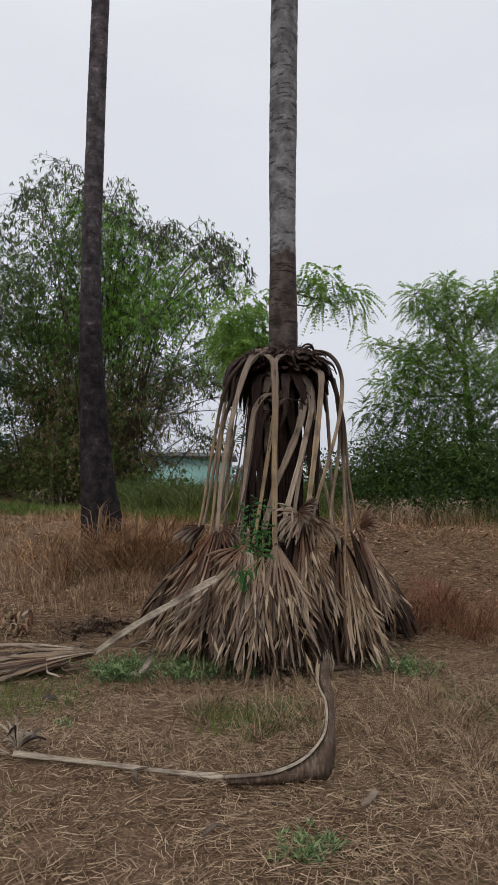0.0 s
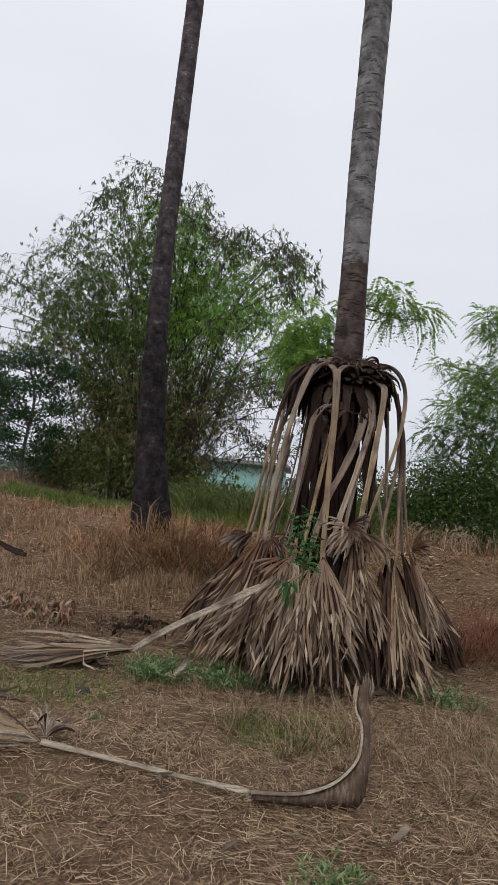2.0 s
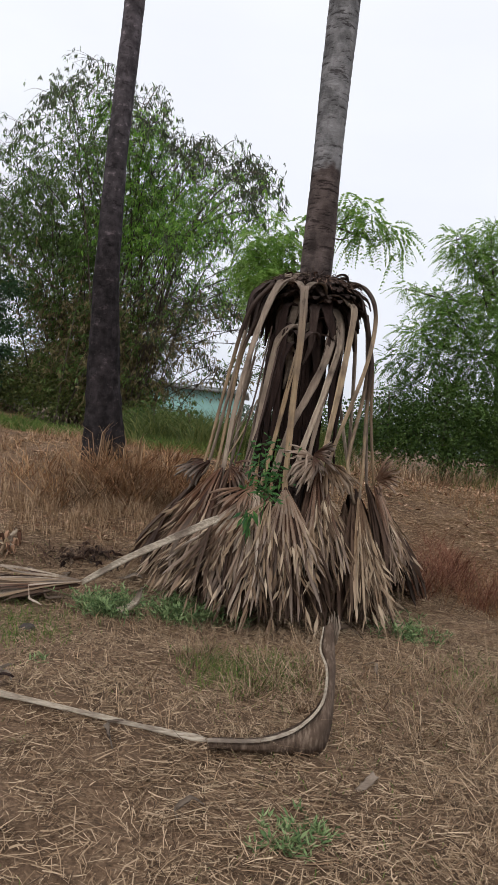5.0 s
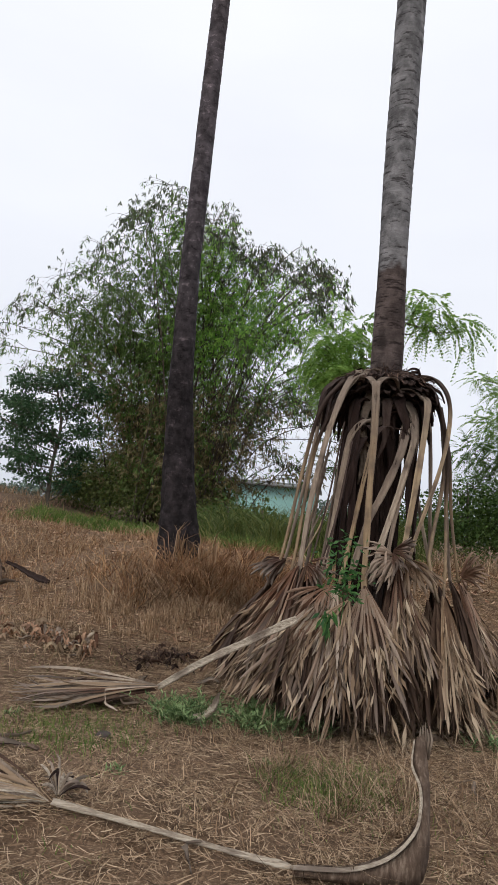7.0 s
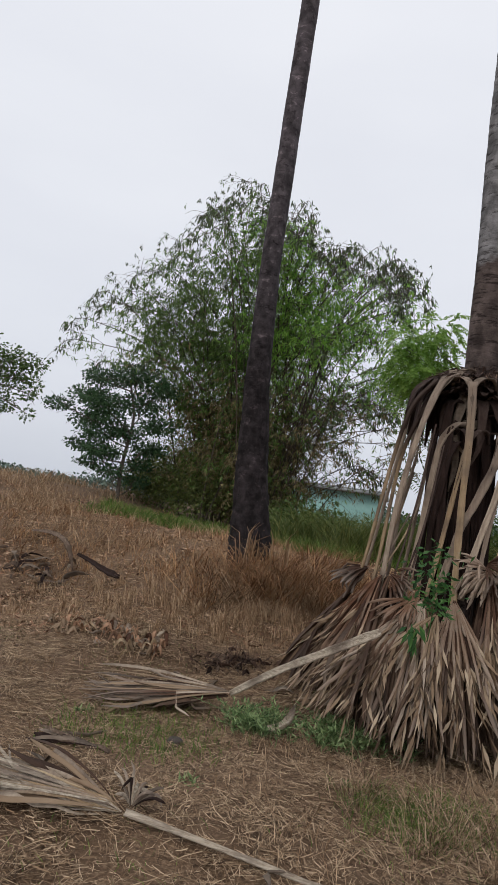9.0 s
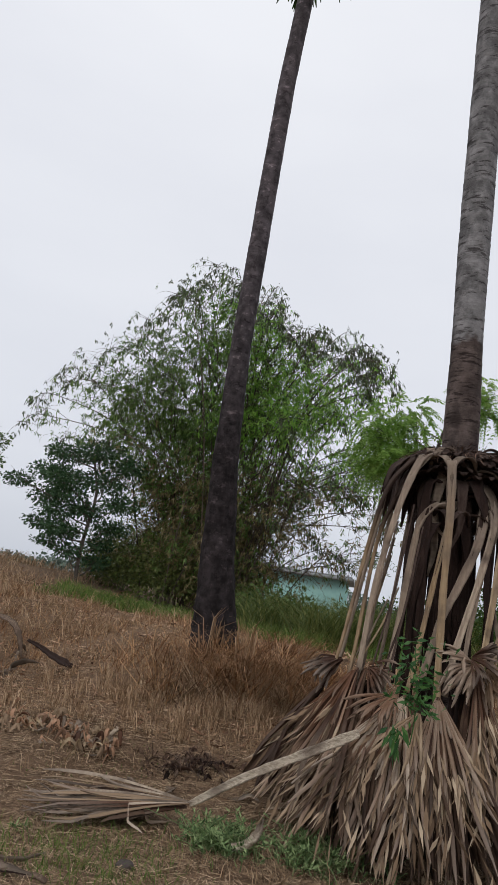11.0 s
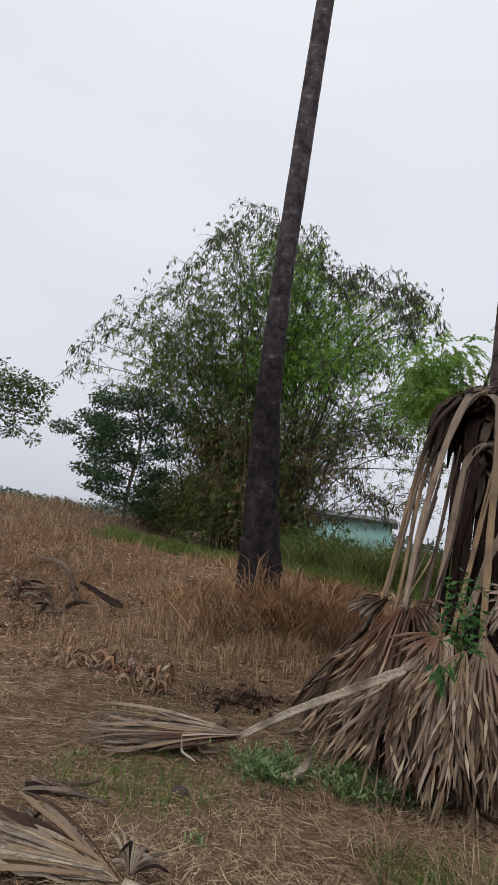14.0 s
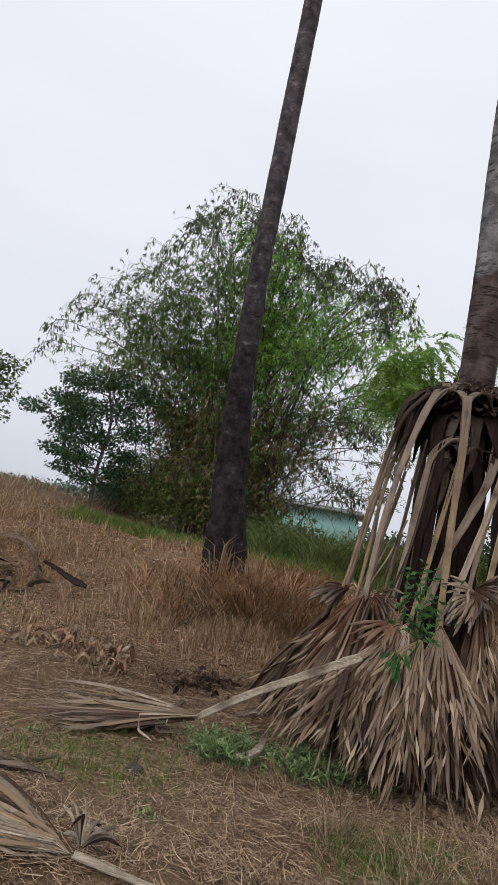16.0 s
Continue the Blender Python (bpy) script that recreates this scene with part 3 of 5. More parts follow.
def tufts(name, centres, per, tall, width, lean, mat, label):
    """Tussocks: each a bunch of blades that spring from one root and sprawl outward."""
    P, H, A = [], [], []
    for cx, cy, r in centres:
        n = int(per * rng.uniform(0.6, 1.4))
        q = rng.normal(0, r * 0.35, (n, 2)) + (cx, cy)
        P.append(np.column_stack([q, height(q[:, 0], q[:, 1]) - 0.01]))
        H.append(rng.uniform(tall[0], tall[1], n) * rng.uniform(0.6, 1.15))
    P, H = np.concatenate(P), np.concatenate(H)
    v, f = blades(P, H, rng.uniform(width[0], width[1], len(P)), rng.uniform(lean[0], lean[1], len(P)), bend=1.1)
    return stuff(name, poly_mesh(name, v, f), mat, label, "grass")


def strewn(n, cx, cy, rx, ry, r):
    return [(cx + rng.normal(0, rx), cy + rng.normal(0, ry), r * rng.uniform(0.6, 1.4)) for _ in range(n)]


tufts("dry_grass", strewn(64, -1.40, 9.50, 0.58, 0.34, 0.24), 44, (0.25, 0.80), (0.007, 0.015), (0.5, 2.3), M_REDGRASS, "dense sprawling rusty grass round the palm foot")
tufts("dry_grass", strewn(22, -1.7, 9.2, 0.75, 0.32, 0.2), 22, (0.2, 0.75), (0.004, 0.010), (0.5, 2.3), M_STRAW, "bleached sprawling stalks round the palm foot")
tufts("dry_grass", strewn(7, -1.93, 9.80, 0.13, 0.03, 0.10), 8, (0.75, 1.15), (0.014, 0.024), (0.05, 0.35), M_STUBBLE, "bleached stalks leaning on the palm foot")
tufts("dry_grass", strewn(40, -1.55, 9.35, 0.52, 0.28, 0.20), 28, (0.15, 0.6), (0.005, 0.012), (0.5, 2.3), M_STUBBLE, "pale bent grass stalks round the palm foot")
tufts("dry_grass", strewn(30, 2.25, 7.6, 0.38, 0.34, 0.22), 70, (0.25, 0.62), (0.002, 0.0045), (0.4, 1.6), M_REDTWIG, "fine rusty grass tussocks beside the dead skirt")
tufts("dry_grass", strewn(150, -2.1, 8.65, 1.15, 0.38, 0.16), 34, (0.12, 0.36), (0.004, 0.008), (0.05, 0.6), M_STUBBLE, "upright pale stubble in small bunches")
tufts("dry_grass", strewn(60, 1.1, 5.2, 1.0, 0.5, 0.16), 36, (0.12, 0.42), (0.0025, 0.005), (0.5, 2.2), M_STRAW, "loose bleached grass bunches in the straw")
tufts("dry_grass", strewn(46, 1.5, 4.1, 0.9, 0.6, 0.16), 30, (0.08, 0.34), (0.002, 0.0045), (0.5, 2.2), M_STRAW, "loose bleached grass bunches near the fallen frond")
tufts("dry_grass", strewn(50, -6.0, 12.5, 3.2, 1.6, 0.3), 40, (0.10, 0.34), (0.004, 0.009), (0.4, 1.5), M_REDGRASS, "rusty grass tussocks on the bank")
tufts("dry_grass", strewn(60, -6.0, 12.5, 3.2, 1.6, 0.3), 40, (0.10, 0.36), (0.004, 0.009), (0.4, 1.5), M_STUBBLE, "tan grass tussocks on the bank")


def tuft(cx, cy, rx, ry):
    return lambda x, y: smooth(1.0, 0.35, np.hypot((x - cx) / rx, (y - cy) / ry) + 0.7 * (vnoise(x, y, 2.4) - 0.5))


turf("dry_grass", 3600, (-3.4, -0.5, 8.7, 10.9), (0.06, 0.26), (0.004, 0.008), (0.4, 1.6), M_REDGRASS, "reddish dry grass sprawling round the palm foot", tuft(-1.75, 9.7, 1.3, 0.9))
turf("dry_grass", 1800, (-3.2, -0.5, 8.7, 10.9), (0.08, 0.3), (0.005, 0.009), (0.2, 1.1), M_STUBBLE, "pale straw-coloured grass round the palm foot", tuft(-1.6, 9.6, 1.2, 0.8))
turf("dry_grass", 3200, (1.0, 3.2, 6.3, 8.6), (0.08, 0.36), (0.002, 0.005), (0.3, 1.4), M_REDGRASS, "fine rust-coloured dry grass beside the dead skirt", tuft(2.15, 7.6, 0.75, 0.9))
turf("dry_grass", 19000, (-15, -3.2, 11.0, 18.5), (0.10, 0.40), (0.006, 0.014), (0.3, 1.2), M_STUBBLE, "rough straw-coloured grass along the top of the bank",
     lambda x, y: smooth(0.3, 0.65, vnoise(x, y, 0.9)) * np.maximum(smooth(-6.2, -7.2, x), smooth(14.0, 13.6, y)))
turf("dry_grass", 8000, (-7, 6.5, 9.6, 14.0), (0.05, 0.26), (0.005, 0.012), (0.3, 1.3), M_REDGRASS, "low rusty dry grass on the field behind",
     lambda x, y: smooth(0.3, 0.65, 0.6 * vnoise(x, y, 0.9) + 0.4 * vnoise(x, y, 3)))
turf("green_grass", 2600, (0.8, 7.5, 11.7, 13.3), (0.15, 0.6), (0.006, 0.012), (0.3, 1.3), M_RANK, "olive grass at the field edge",
     lambda x, y: smooth(0.35, 0.6, vnoise(x + 3, y, 1.2)))
turf("dry_grass", 2600, (1.2, 7.5, 11.8, 13.4), (0.15, 0.6), (0.006, 0.012), (0.3, 1.3), M_STUBBLE, "tall yellowing grass at the field edge",
     lambda x, y: smooth(0.4, 0.65, vnoise(x, y, 1.4)))
turf("dry_grass", 2500, (-2.5, 2.5, 4.2, 6.0), (0.06, 0.24), (0.002, 0.005), (0.5, 1.6), M_STUBBLE, "loose pale tufts of dead grass in the straw", tuft(0.7, 5.2, 1.5, 0.7))
turf("green_grass", 10000, (-4.5, 4.5, 2.2, 7.6), (0.015, 0.06), (0.003, 0.006), (0.2, 1.2), M_GRASS, "fine short green blades among the straw",
     lambda x, y: smooth(0.52, 0.72, vnoise(x + 5, y, 1.1)))
turf("green_grass", 5200, (-6.6, -2.2, 13.9, 15.6), (0.10, 0.34), (0.008, 0.018), (0.2, 1.0), M_GRASS, "fresh green grass strip behind the palms",
     lambda x, y: smooth(0.2, 0.5, vnoise(x, y, 0.9)))
turf("green_grass", 6500, (-2.4, 1.8, 12.8, 16.0), (0.4, 1.1), (0.010, 0.024), (0.3, 1.4), M_RANK, "tall rank green grass in front of the house",
     lambda x, y: smooth(0.35, 0.6, vnoise(x, y, 1.3)))
turf("green_grass", 2600, (-2.0, 0.6, 12.0, 13.4), (0.08, 0.38), (0.006, 0.014), (0.3, 1.5), M_GRASS, "yellowish green grass at the foot of the shrubs",
     lambda x, y: smooth(0.35, 0.6, vnoise(x, y, 1.7)))
turf("green_grass", 9000, (-0.5, 0.9, 4.5, 5.8), (0.03, 0.12), (0.003, 0.006), (0.2, 1.0), M_GRASS, "thin green grass patch in the straw", spot(0.05, 5.1, 0.6, 0.9))
turf("green_grass", 4000, (-2.7, -0.9, 4.7, 6.2), (0.03, 0.13), (0.003, 0.006), (0.2, 1.0), M_GRASS, "thin green grass patch beside the fallen frond", spot(-1.75, 5.45, 0.85, 0.9))
turf("green_grass", 5200, (0.9, 5.0, 7.6, 11.6), (0.02, 0.09), (0.003, 0.007), (0.2, 1.2), M_RANK, "short olive grass in the field beyond the skirt",
     lambda x, y: smooth(0.4, 0.65, vnoise(x, y, 1.2)))
turf("green_grass", 2200, (1.0, 2.4, 4.6, 6.0), (0.03, 0.10), (0.003, 0.006), (0.2, 1.0), M_GRASS, "sparse green grass among the straw", spot(1.7, 5.3, 0.7, 0.9))

lr0 = np.random.default_rng(91)
n = 34000
lx, ly = lr0.uniform(-13, 7.5, n), 7.4 + 8.6 * lr0.random(n) ** 1.2
keep = lr0.random(n) < 0.15 + 0.85 * smooth(0.40, 0.62, 0.6 * vnoise(lx, ly, 1.3) + 0.4 * vnoise(lx, ly, 4.0))
at = np.stack([lx, ly, height(lx, ly) + lr0.uniform(0.01, 0.05, n)], 1)[keep]
n = len(at)
az = lr0.random(n) * 6.283
v, f = leaf_quads(at, np.stack([np.cos(az), np.sin(az), lr0.normal(0.05, 0.3, n)], 1), lr0.uniform(0.04, 0.14, n), lr0.uniform(0.005, 0.017, n), UP + lr0.normal(0, 0.55, (n, 3)))
stuff("leaf_litter", poly_mesh("leaf_litter", v, f), M_LITTER, "reddish brown broken dead leaves strewn over the bank", "dead leaves")

# ---- palms ----


def palm_trunk(thing_ob, centre, radius, top, mat, ring, seed, rough=0.0):
    """A trunk with leaf-scar rings: centre(z) and radius(z) give its line and girth."""
    r = np.random.default_rng(seed)
    z0 = float(height(*centre(0.0))) - 0.25
    zs = np.arange(z0, top, 0.03)
    ph = np.linspace(0, 2 * math.pi, 56 if rough else 28, endpoint=False)
    marks = np.cumsum(r.uniform(0.6, 1.4, 400) * ring)
    tilt, phase = r.normal(0, 0.02, 400), r.random(400) * 6.28
    V = []
    for z in zs:
        k = int(np.searchsorted(marks, z + 1.0))
        zz = z + 1.0 + tilt[k % 400] * np.cos(ph - phase[k % 400])
        near_mark = np.abs(zz - marks[k % 400])
        groove = np.exp(-(near_mark / 0.016) ** 2)
        rad = radius(z) * (1 + 0.03 * np.sin(3 * ph + z) + 0.04 * (vnoise(ph * 1.5 + 9, 0 * ph + z * 5, 1.0) - 0.5)) - 0.004 * groove + 0.0025 * np.exp(-((near_mark - 0.03) / 0.02) ** 2)
        if rough:
            wrap = np.cos(ph) * 3 + np.sin(ph) * 5
            knob = vnoise(wrap + 20, 0 * ph + z * 3 + 4, 1.6) + 0.6 * vnoise(wrap * 2 + 7, 0 * ph + z * 7, 2.0) - 0.8
            rad = rad * (1 + rough * smooth(6.0, 1.5, z) * knob)
        cx, cy = centre(z)
        V.append(np.stack([cx + rad * np.cos(ph), cy + rad * np.sin(ph), 0 * ph + z], 1))
    n, k = len(zs), len(ph)
    i = np.arange(n - 1)[:, None] * k
    j = np.arange(k)[None]
    f = np.stack([i + j, i + (j + 1) % k, i + k + (j + 1) % k, i + k + j], -1).reshape(-1, 4)
    return part("trunk", poly_mesh("trunk", np.concatenate(V), f, flat=False), mat, thing_ob)


def sweep_side(geo, path, widths, thicks, profile, side):
    """As sweep, with the width held to one direction."""
    path = np.asarray(path, float)
    tan = unit(np.gradient(path, axis=0))
    s = unit(np.asarray(side, float) - tan * (tan @ np.asarray(side, float))[:, None])
    nor = np.cross(s, tan)
    prof = np.asarray(profile, float)
    k, n = len(prof), len(path)
    v = path[:, None] + s[:, None] * (prof[None, :, :1] * np.asarray(widths)[:, None, None]) + nor[:, None] * (prof[None, :, 1:] * np.asarray(thicks)[:, None, None])
    f = [(i * k + j, i * k + (j + 1) % k, (i + 1) * k + (j + 1) % k, (i + 1) * k + j) for i in range(n - 1) for j in range(k)]
    f += [tuple(range(k))[::-1], tuple(range((n - 1) * k, n * k))]
    geo.add(v, f)


def green_crown(palm, top, seed, count=16):
    """The living head: petioles and wide green fans, some hanging."""
    r = np.random.default_rng(seed)
    for i in range(count):
        az = i * 2.399 + r.normal(0, 0.1)
        el = math.radians(75 - 115 * i / count)
        out = np.array((math.cos(az), math.sin(az), 0))
        d = out * math.cos(el) + UP * math.sin(el)
        a = np.asarray(top, float)
        path = bezier([a, a + d * 0.6, a + d * 1.15 - UP * 0.12], 6)
        g = Geo()
        sweep_side(g, path, np.linspace(0.05, 0.022, len(path)), np.linspace(0.03, 0.012, len(path)), GUTTER, (out[1], -out[0], 0))
        pet = part("green_petiole", g, M_SEEDLING, palm)
        v, f = fan(path[-1], unit(path[-1] - path[-4]), UP * 0.8 + out, 0.95, 1.9, 34, droop=0.35, width=0.05, ragged=0.15, seed=seed * 50 + i, floor=False, twist=0.2)
        part("fan_leaf", poly_mesh("fan_leaf", v, f), M_SHRUB, pet)


RP = np.array((0.30, 7.05))
RP_GROUND = float(height(*RP))
palm = thing("fan_palm", (RP[0], RP[1], RP_GROUND), "tall fan palm with grey ringed trunk and hanging dead-frond skirt", "palm tree", "fan palms")
palm_trunk(palm, lambda z: (RP[0] + 0.012 - 0.015 * smooth(3, 5, z), RP[1] + 0.15 * smooth(3, 9, z)),
           lambda z: 0.132 + 0.012 * smooth(4.0, 5.5, z) + 0.014 * smooth(4.2, 3.2, z) + 0.05 * smooth(1.4, 0.0, z), 12.4, M_BARK_GREY, 0.16, 5)
green_crown(palm, (RP[0] - 0.03, RP[1] + 0.15, 12.2), 3)

palm2 = thing("fan_palm", (-2.15, 10.25, float(height(-2.15, 10.25))), "tall fan palm with blackish rough trunk, slightly bent", "palm tree", "fan palms")


def left_line(z):
    return (float(np.interp(z, [0.5, 1.0, 2.0, 3.4, 5.2, 7.5, 9.5, 11.5, 13], [-2.12, -2.16, -2.28, -2.39, -2.44, -2.43, -2.40, -2.31, -2.23])), 10.25)


palm_trunk(palm2, left_line, lambda z: float(np.interp(z, [0.5, 0.9, 1.3, 2.0, 3.5, 5.0, 7.0, 12.0], [0.345, 0.31, 0.275, 0.225, 0.17, 0.145, 0.14, 0.125])), 13.8, M_BARK_DARK, 0.13, 8, 0.16)
green_crown(palm2, (-2.20, 10.25, 13.8), 4)

# Dead fronds of the skirt. Each stalk: its line as azimuth, reach and height from the trunk, and its half widths from top to foot.
STALKS = [
    ("tan", [(-100, 0.56, 2.82), (-98, 0.60, 2.43), (-98, 0.62, 1.84), (-97, 0.66, 1.31), (-96, 0.71, 1.04)], (0.034, 0.028, 0.024)),
    ("tan", [(-98, 0.50, 2.40), (-103, 0.52, 2.10), (-111, 0.58, 1.47), (-114, 0.67, 1.10)], (0.020, 0.020, 0.018)),
    ("grey", [(-124, 0.40, 2.92), (-131, 0.51, 2.80), (-141, 0.60, 2.36), (-150, 0.66, 1.74), (-151, 0.70, 1.24), (-149, 0.74, 1.05)], (0.058, 0.036, 0.024)),
    ("dark", [(-140, 0.46, 2.80), (-151, 0.56, 2.49), (-161, 0.62, 2.15), (-156, 0.72, 1.38), (-154, 0.77, 1.10)], (0.026, 0.018, 0.016)),
    ("dark", [(-140, 0.48, 2.86), (-150, 0.63, 2.60), (-159, 0.70, 2.12), (-160, 0.80, 1.46), (-160, 0.86, 1.15)], (0.030, 0.016, 0.014)),
    ("grey", [(-100, 0.32, 2.50), (-116, 0.37, 2.50), (-131, 0.40, 2.38), (-134, 0.43, 2.20), (-134, 0.50, 1.73), (-132, 0.60, 1.27), (-132, 0.67, 1.05)], (0.030, 0.030, 0.024)),
    ("grey", [(-52, 0.34, 2.56), (-67, 0.42, 2.24), (-87, 0.46, 1.86), (-98, 0.52, 1.64), (-107, 0.62, 1.20)], (0.045, 0.034, 0.026)),
    ("grey", [(-46, 0.36, 2.60), (-52, 0.44, 2.37), (-68, 0.48, 1.96), (-87, 0.58, 1.41), (-92, 0.66, 1.12)], (0.042, 0.029, 0.024)),
    ("grey", [(-50, 0.42, 2.40), (-62, 0.45, 2.05), (-76, 0.53, 1.58), (-83, 0.62, 1.15)], (0.020, 0.022, 0.020)),
    ("tan", [(-40, 0.44, 2.76), (-44, 0.51, 2.66), (-54, 0.55, 2.18), (-66, 0.60, 1.56), (-70, 0.63, 1.35), (-74, 0.67, 1.12)], (0.040, 0.034, 0.027)),
    ("dark", [(-4, 0.34, 3.00), (-7, 0.47, 2.97), (-9, 0.58, 2.82), (-10, 0.61, 2.58), (-34, 0.62, 2.16), (-62, 0.66, 1.52), (-68, 0.68, 1.22)], (0.058, 0.030, 0.018)),
    ("dark", [(-8, 0.48, 2.80), (-9, 0.57, 2.50), (-14, 0.59, 2.06), (-44, 0.64, 1.49), (-48, 0.68, 1.30), (-44, 0.75, 1.02)], (0.028, 0.019, 0.017)),
    ("dark", [(-10, 0.52, 2.72), (-10, 0.61, 2.31), (-14, 0.63, 1.78), (-31, 0.70, 1.36), (-40, 0.76, 1.04)], (0.030, 0.018, 0.016)),
    ("dark", [(0, 0.52, 2.70), (-2, 0.63, 2.30), (-5, 0.68, 1.75), (-12, 0.77, 1.18)], (0.026, 0.016, 0.015))]
# Fans: azimuth, reach and height of the apex; the place it aims at; half opening, length, segments, and how worn it is.
FANS = [
    (2, (-149, 0.72, 1.21), (-152, 1.20, 0.08), 0.62, 1.32, 34, "brown"), (1, (-113, 0.69, 1.10), (-120, 1.24, 0.10), 0.60, 1.20, 34, "pale"),
    (0, (-96, 0.71, 1.13), (-90, 1.20, 0.10), 0.46, 1.18, 32, "pale"), (9, (-75, 0.66, 1.34), (-71, 0.98, 0.40), 0.30, 1.02, 22, "pale"),
    (12, (-42, 0.76, 1.10), (-52, 1.16, 0.14), 0.27, 1.16, 28, "tan"), (13, (-10, 0.76, 1.20), (-20, 1.10, 0.28), 0.58, 1.02, 30, "brown"),
    (5, (-132, 0.72, 0.98), (-133, 1.28, 0.06), 0.55, 1.10, 28, "brown")]
skirt_rng = np.random.default_rng(21)


def polar(deg, r, z):
    return np.array((RP[0] + r * math.cos(radians(deg)), RP[1] + r * math.sin(radians(deg)), z))


def sideways(deg):
    return np.array((math.sin(radians(deg)), -math.cos(radians(deg)), 0))


def segments(parent, mat, split, **kw):
    """A fan blade; split: each of its leaf segments becomes a part."""
    v, f = fan(**kw)
    if not split:
        part("fan_blade", worn(poly_mesh("fan_blade", v, f), kw.get("rows", 8)), mat, parent)["kind"] = "stuff"
        return
    rows, count = kw.get("rows", 8), kw["count"]
    v = v.reshape(count, rows * 3, 3)
    base = (np.arange(rows - 1) * 3)[:, None]
    fs = np.concatenate([base + [0, 1, 4, 3], base + [1, 2, 5, 4]])
    for k, one in enumerate(v):
        part("leaf_segment", worn(poly_mesh("leaf_segment", one, fs), rows), mat[k % len(mat)] if isinstance(mat, tuple) else mat, parent)


# old: start and slope of the darker tone down the stalk
def stalk(points, half, mat, parent, thick=(0.024, 0.013), label="long dry leaf stalk", old=(1.2, 1.7)):
    """A grooved leaf stalk, broad and darker at its top, thin at its foot."""
    line = bezier([polar(*q) for q in points], 7)
    u = np.linspace(0, 1, len(line))
    g = Geo()
    wob = 1 + 0.08 * np.sin(u * 23 + points[0][0]) + 0.06 * np.sin(u * 47 + points[1][0])
    sweep_side(g, line, np.interp(u, [0, 0.35, 1], half) * wob, np.interp(u, [0, 1], thick), GUTTER, sideways((points[0][0] + points[-1][0]) / 2))
    me = g.mesh("petiole")
    me.attributes.new("wear_tone", 'FLOAT', 'POINT').data.foreach_set("value", np.repeat(np.clip(old[0] - old[1] * u, 0, 1), len(GUTTER)).astype(np.float32))
    return part("petiole", me, mat, parent, label), line


def leaf_sheet(g, line, half, side, thick=0.010, curl=0.35):
    """A broad torn leaf base: a thin sheet, dished across, with an uneven outline."""
    line = bezier(line, 5)
    m = len(line)
    u = np.linspace(0, 1, m)
    w = np.interp(u, *half) * (1 + 0.05 * np.sin(np.arange(m) * 1.3 + line[0][0] * 50) + 0.05 * np.sin(np.arange(m) * 4.1 + line[0][1] * 70))
    prof = [(-1, -curl * 4), (-0.5, -curl), (0, 0), (0.5, -curl), (1, -curl * 4), (0.5, -curl - 1), (0, -1), (-0.5, -curl - 1)]
    sweep_side(g, line, w, np.full(m, thick), prof, side)


ir = np.random.default_rng(77)
pets = []
for tone, points, half in STALKS:
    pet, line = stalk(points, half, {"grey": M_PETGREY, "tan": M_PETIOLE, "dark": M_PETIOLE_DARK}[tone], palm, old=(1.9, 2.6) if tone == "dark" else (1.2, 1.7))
    pets.append(pet)
    # the split leaf base that clasped the trunk
    a, r0, z0 = points[0]
    lone = a in (-100, -40)
    for sgn in (-1, 1):
        g = Geo()
        spread = 15 + ir.uniform(0, 9)
        leaf_sheet(g, [polar(a + sgn * spread * 1.7, r0 * 0.55, z0 - 0.03), polar(a + sgn * spread * 1.1, r0 * 0.72, z0 + 0.05), polar(a + sgn * spread * 0.5, r0 * 0.90, z0 + 0.05), polar(a + sgn * 2, r0 * 1.0, z0 - 0.02),
                       line[4] + sideways(a) * 0.5 * half[0] * sgn, line[9]], ([0, 0.3, 0.7, 1], [0.010, 0.026, half[0] * 0.75, half[0] * 0.3]), sideways(a), 0.008, -0.2)
        part("leaf_base", g, M_FALLEN if lone or a == -124 else M_BASE, pet, "split fibrous leaf base")

TONES = {"pale": M_BLADE, "tan": M_BLADE_TAN, "brown": M_BLADE_BROWN}
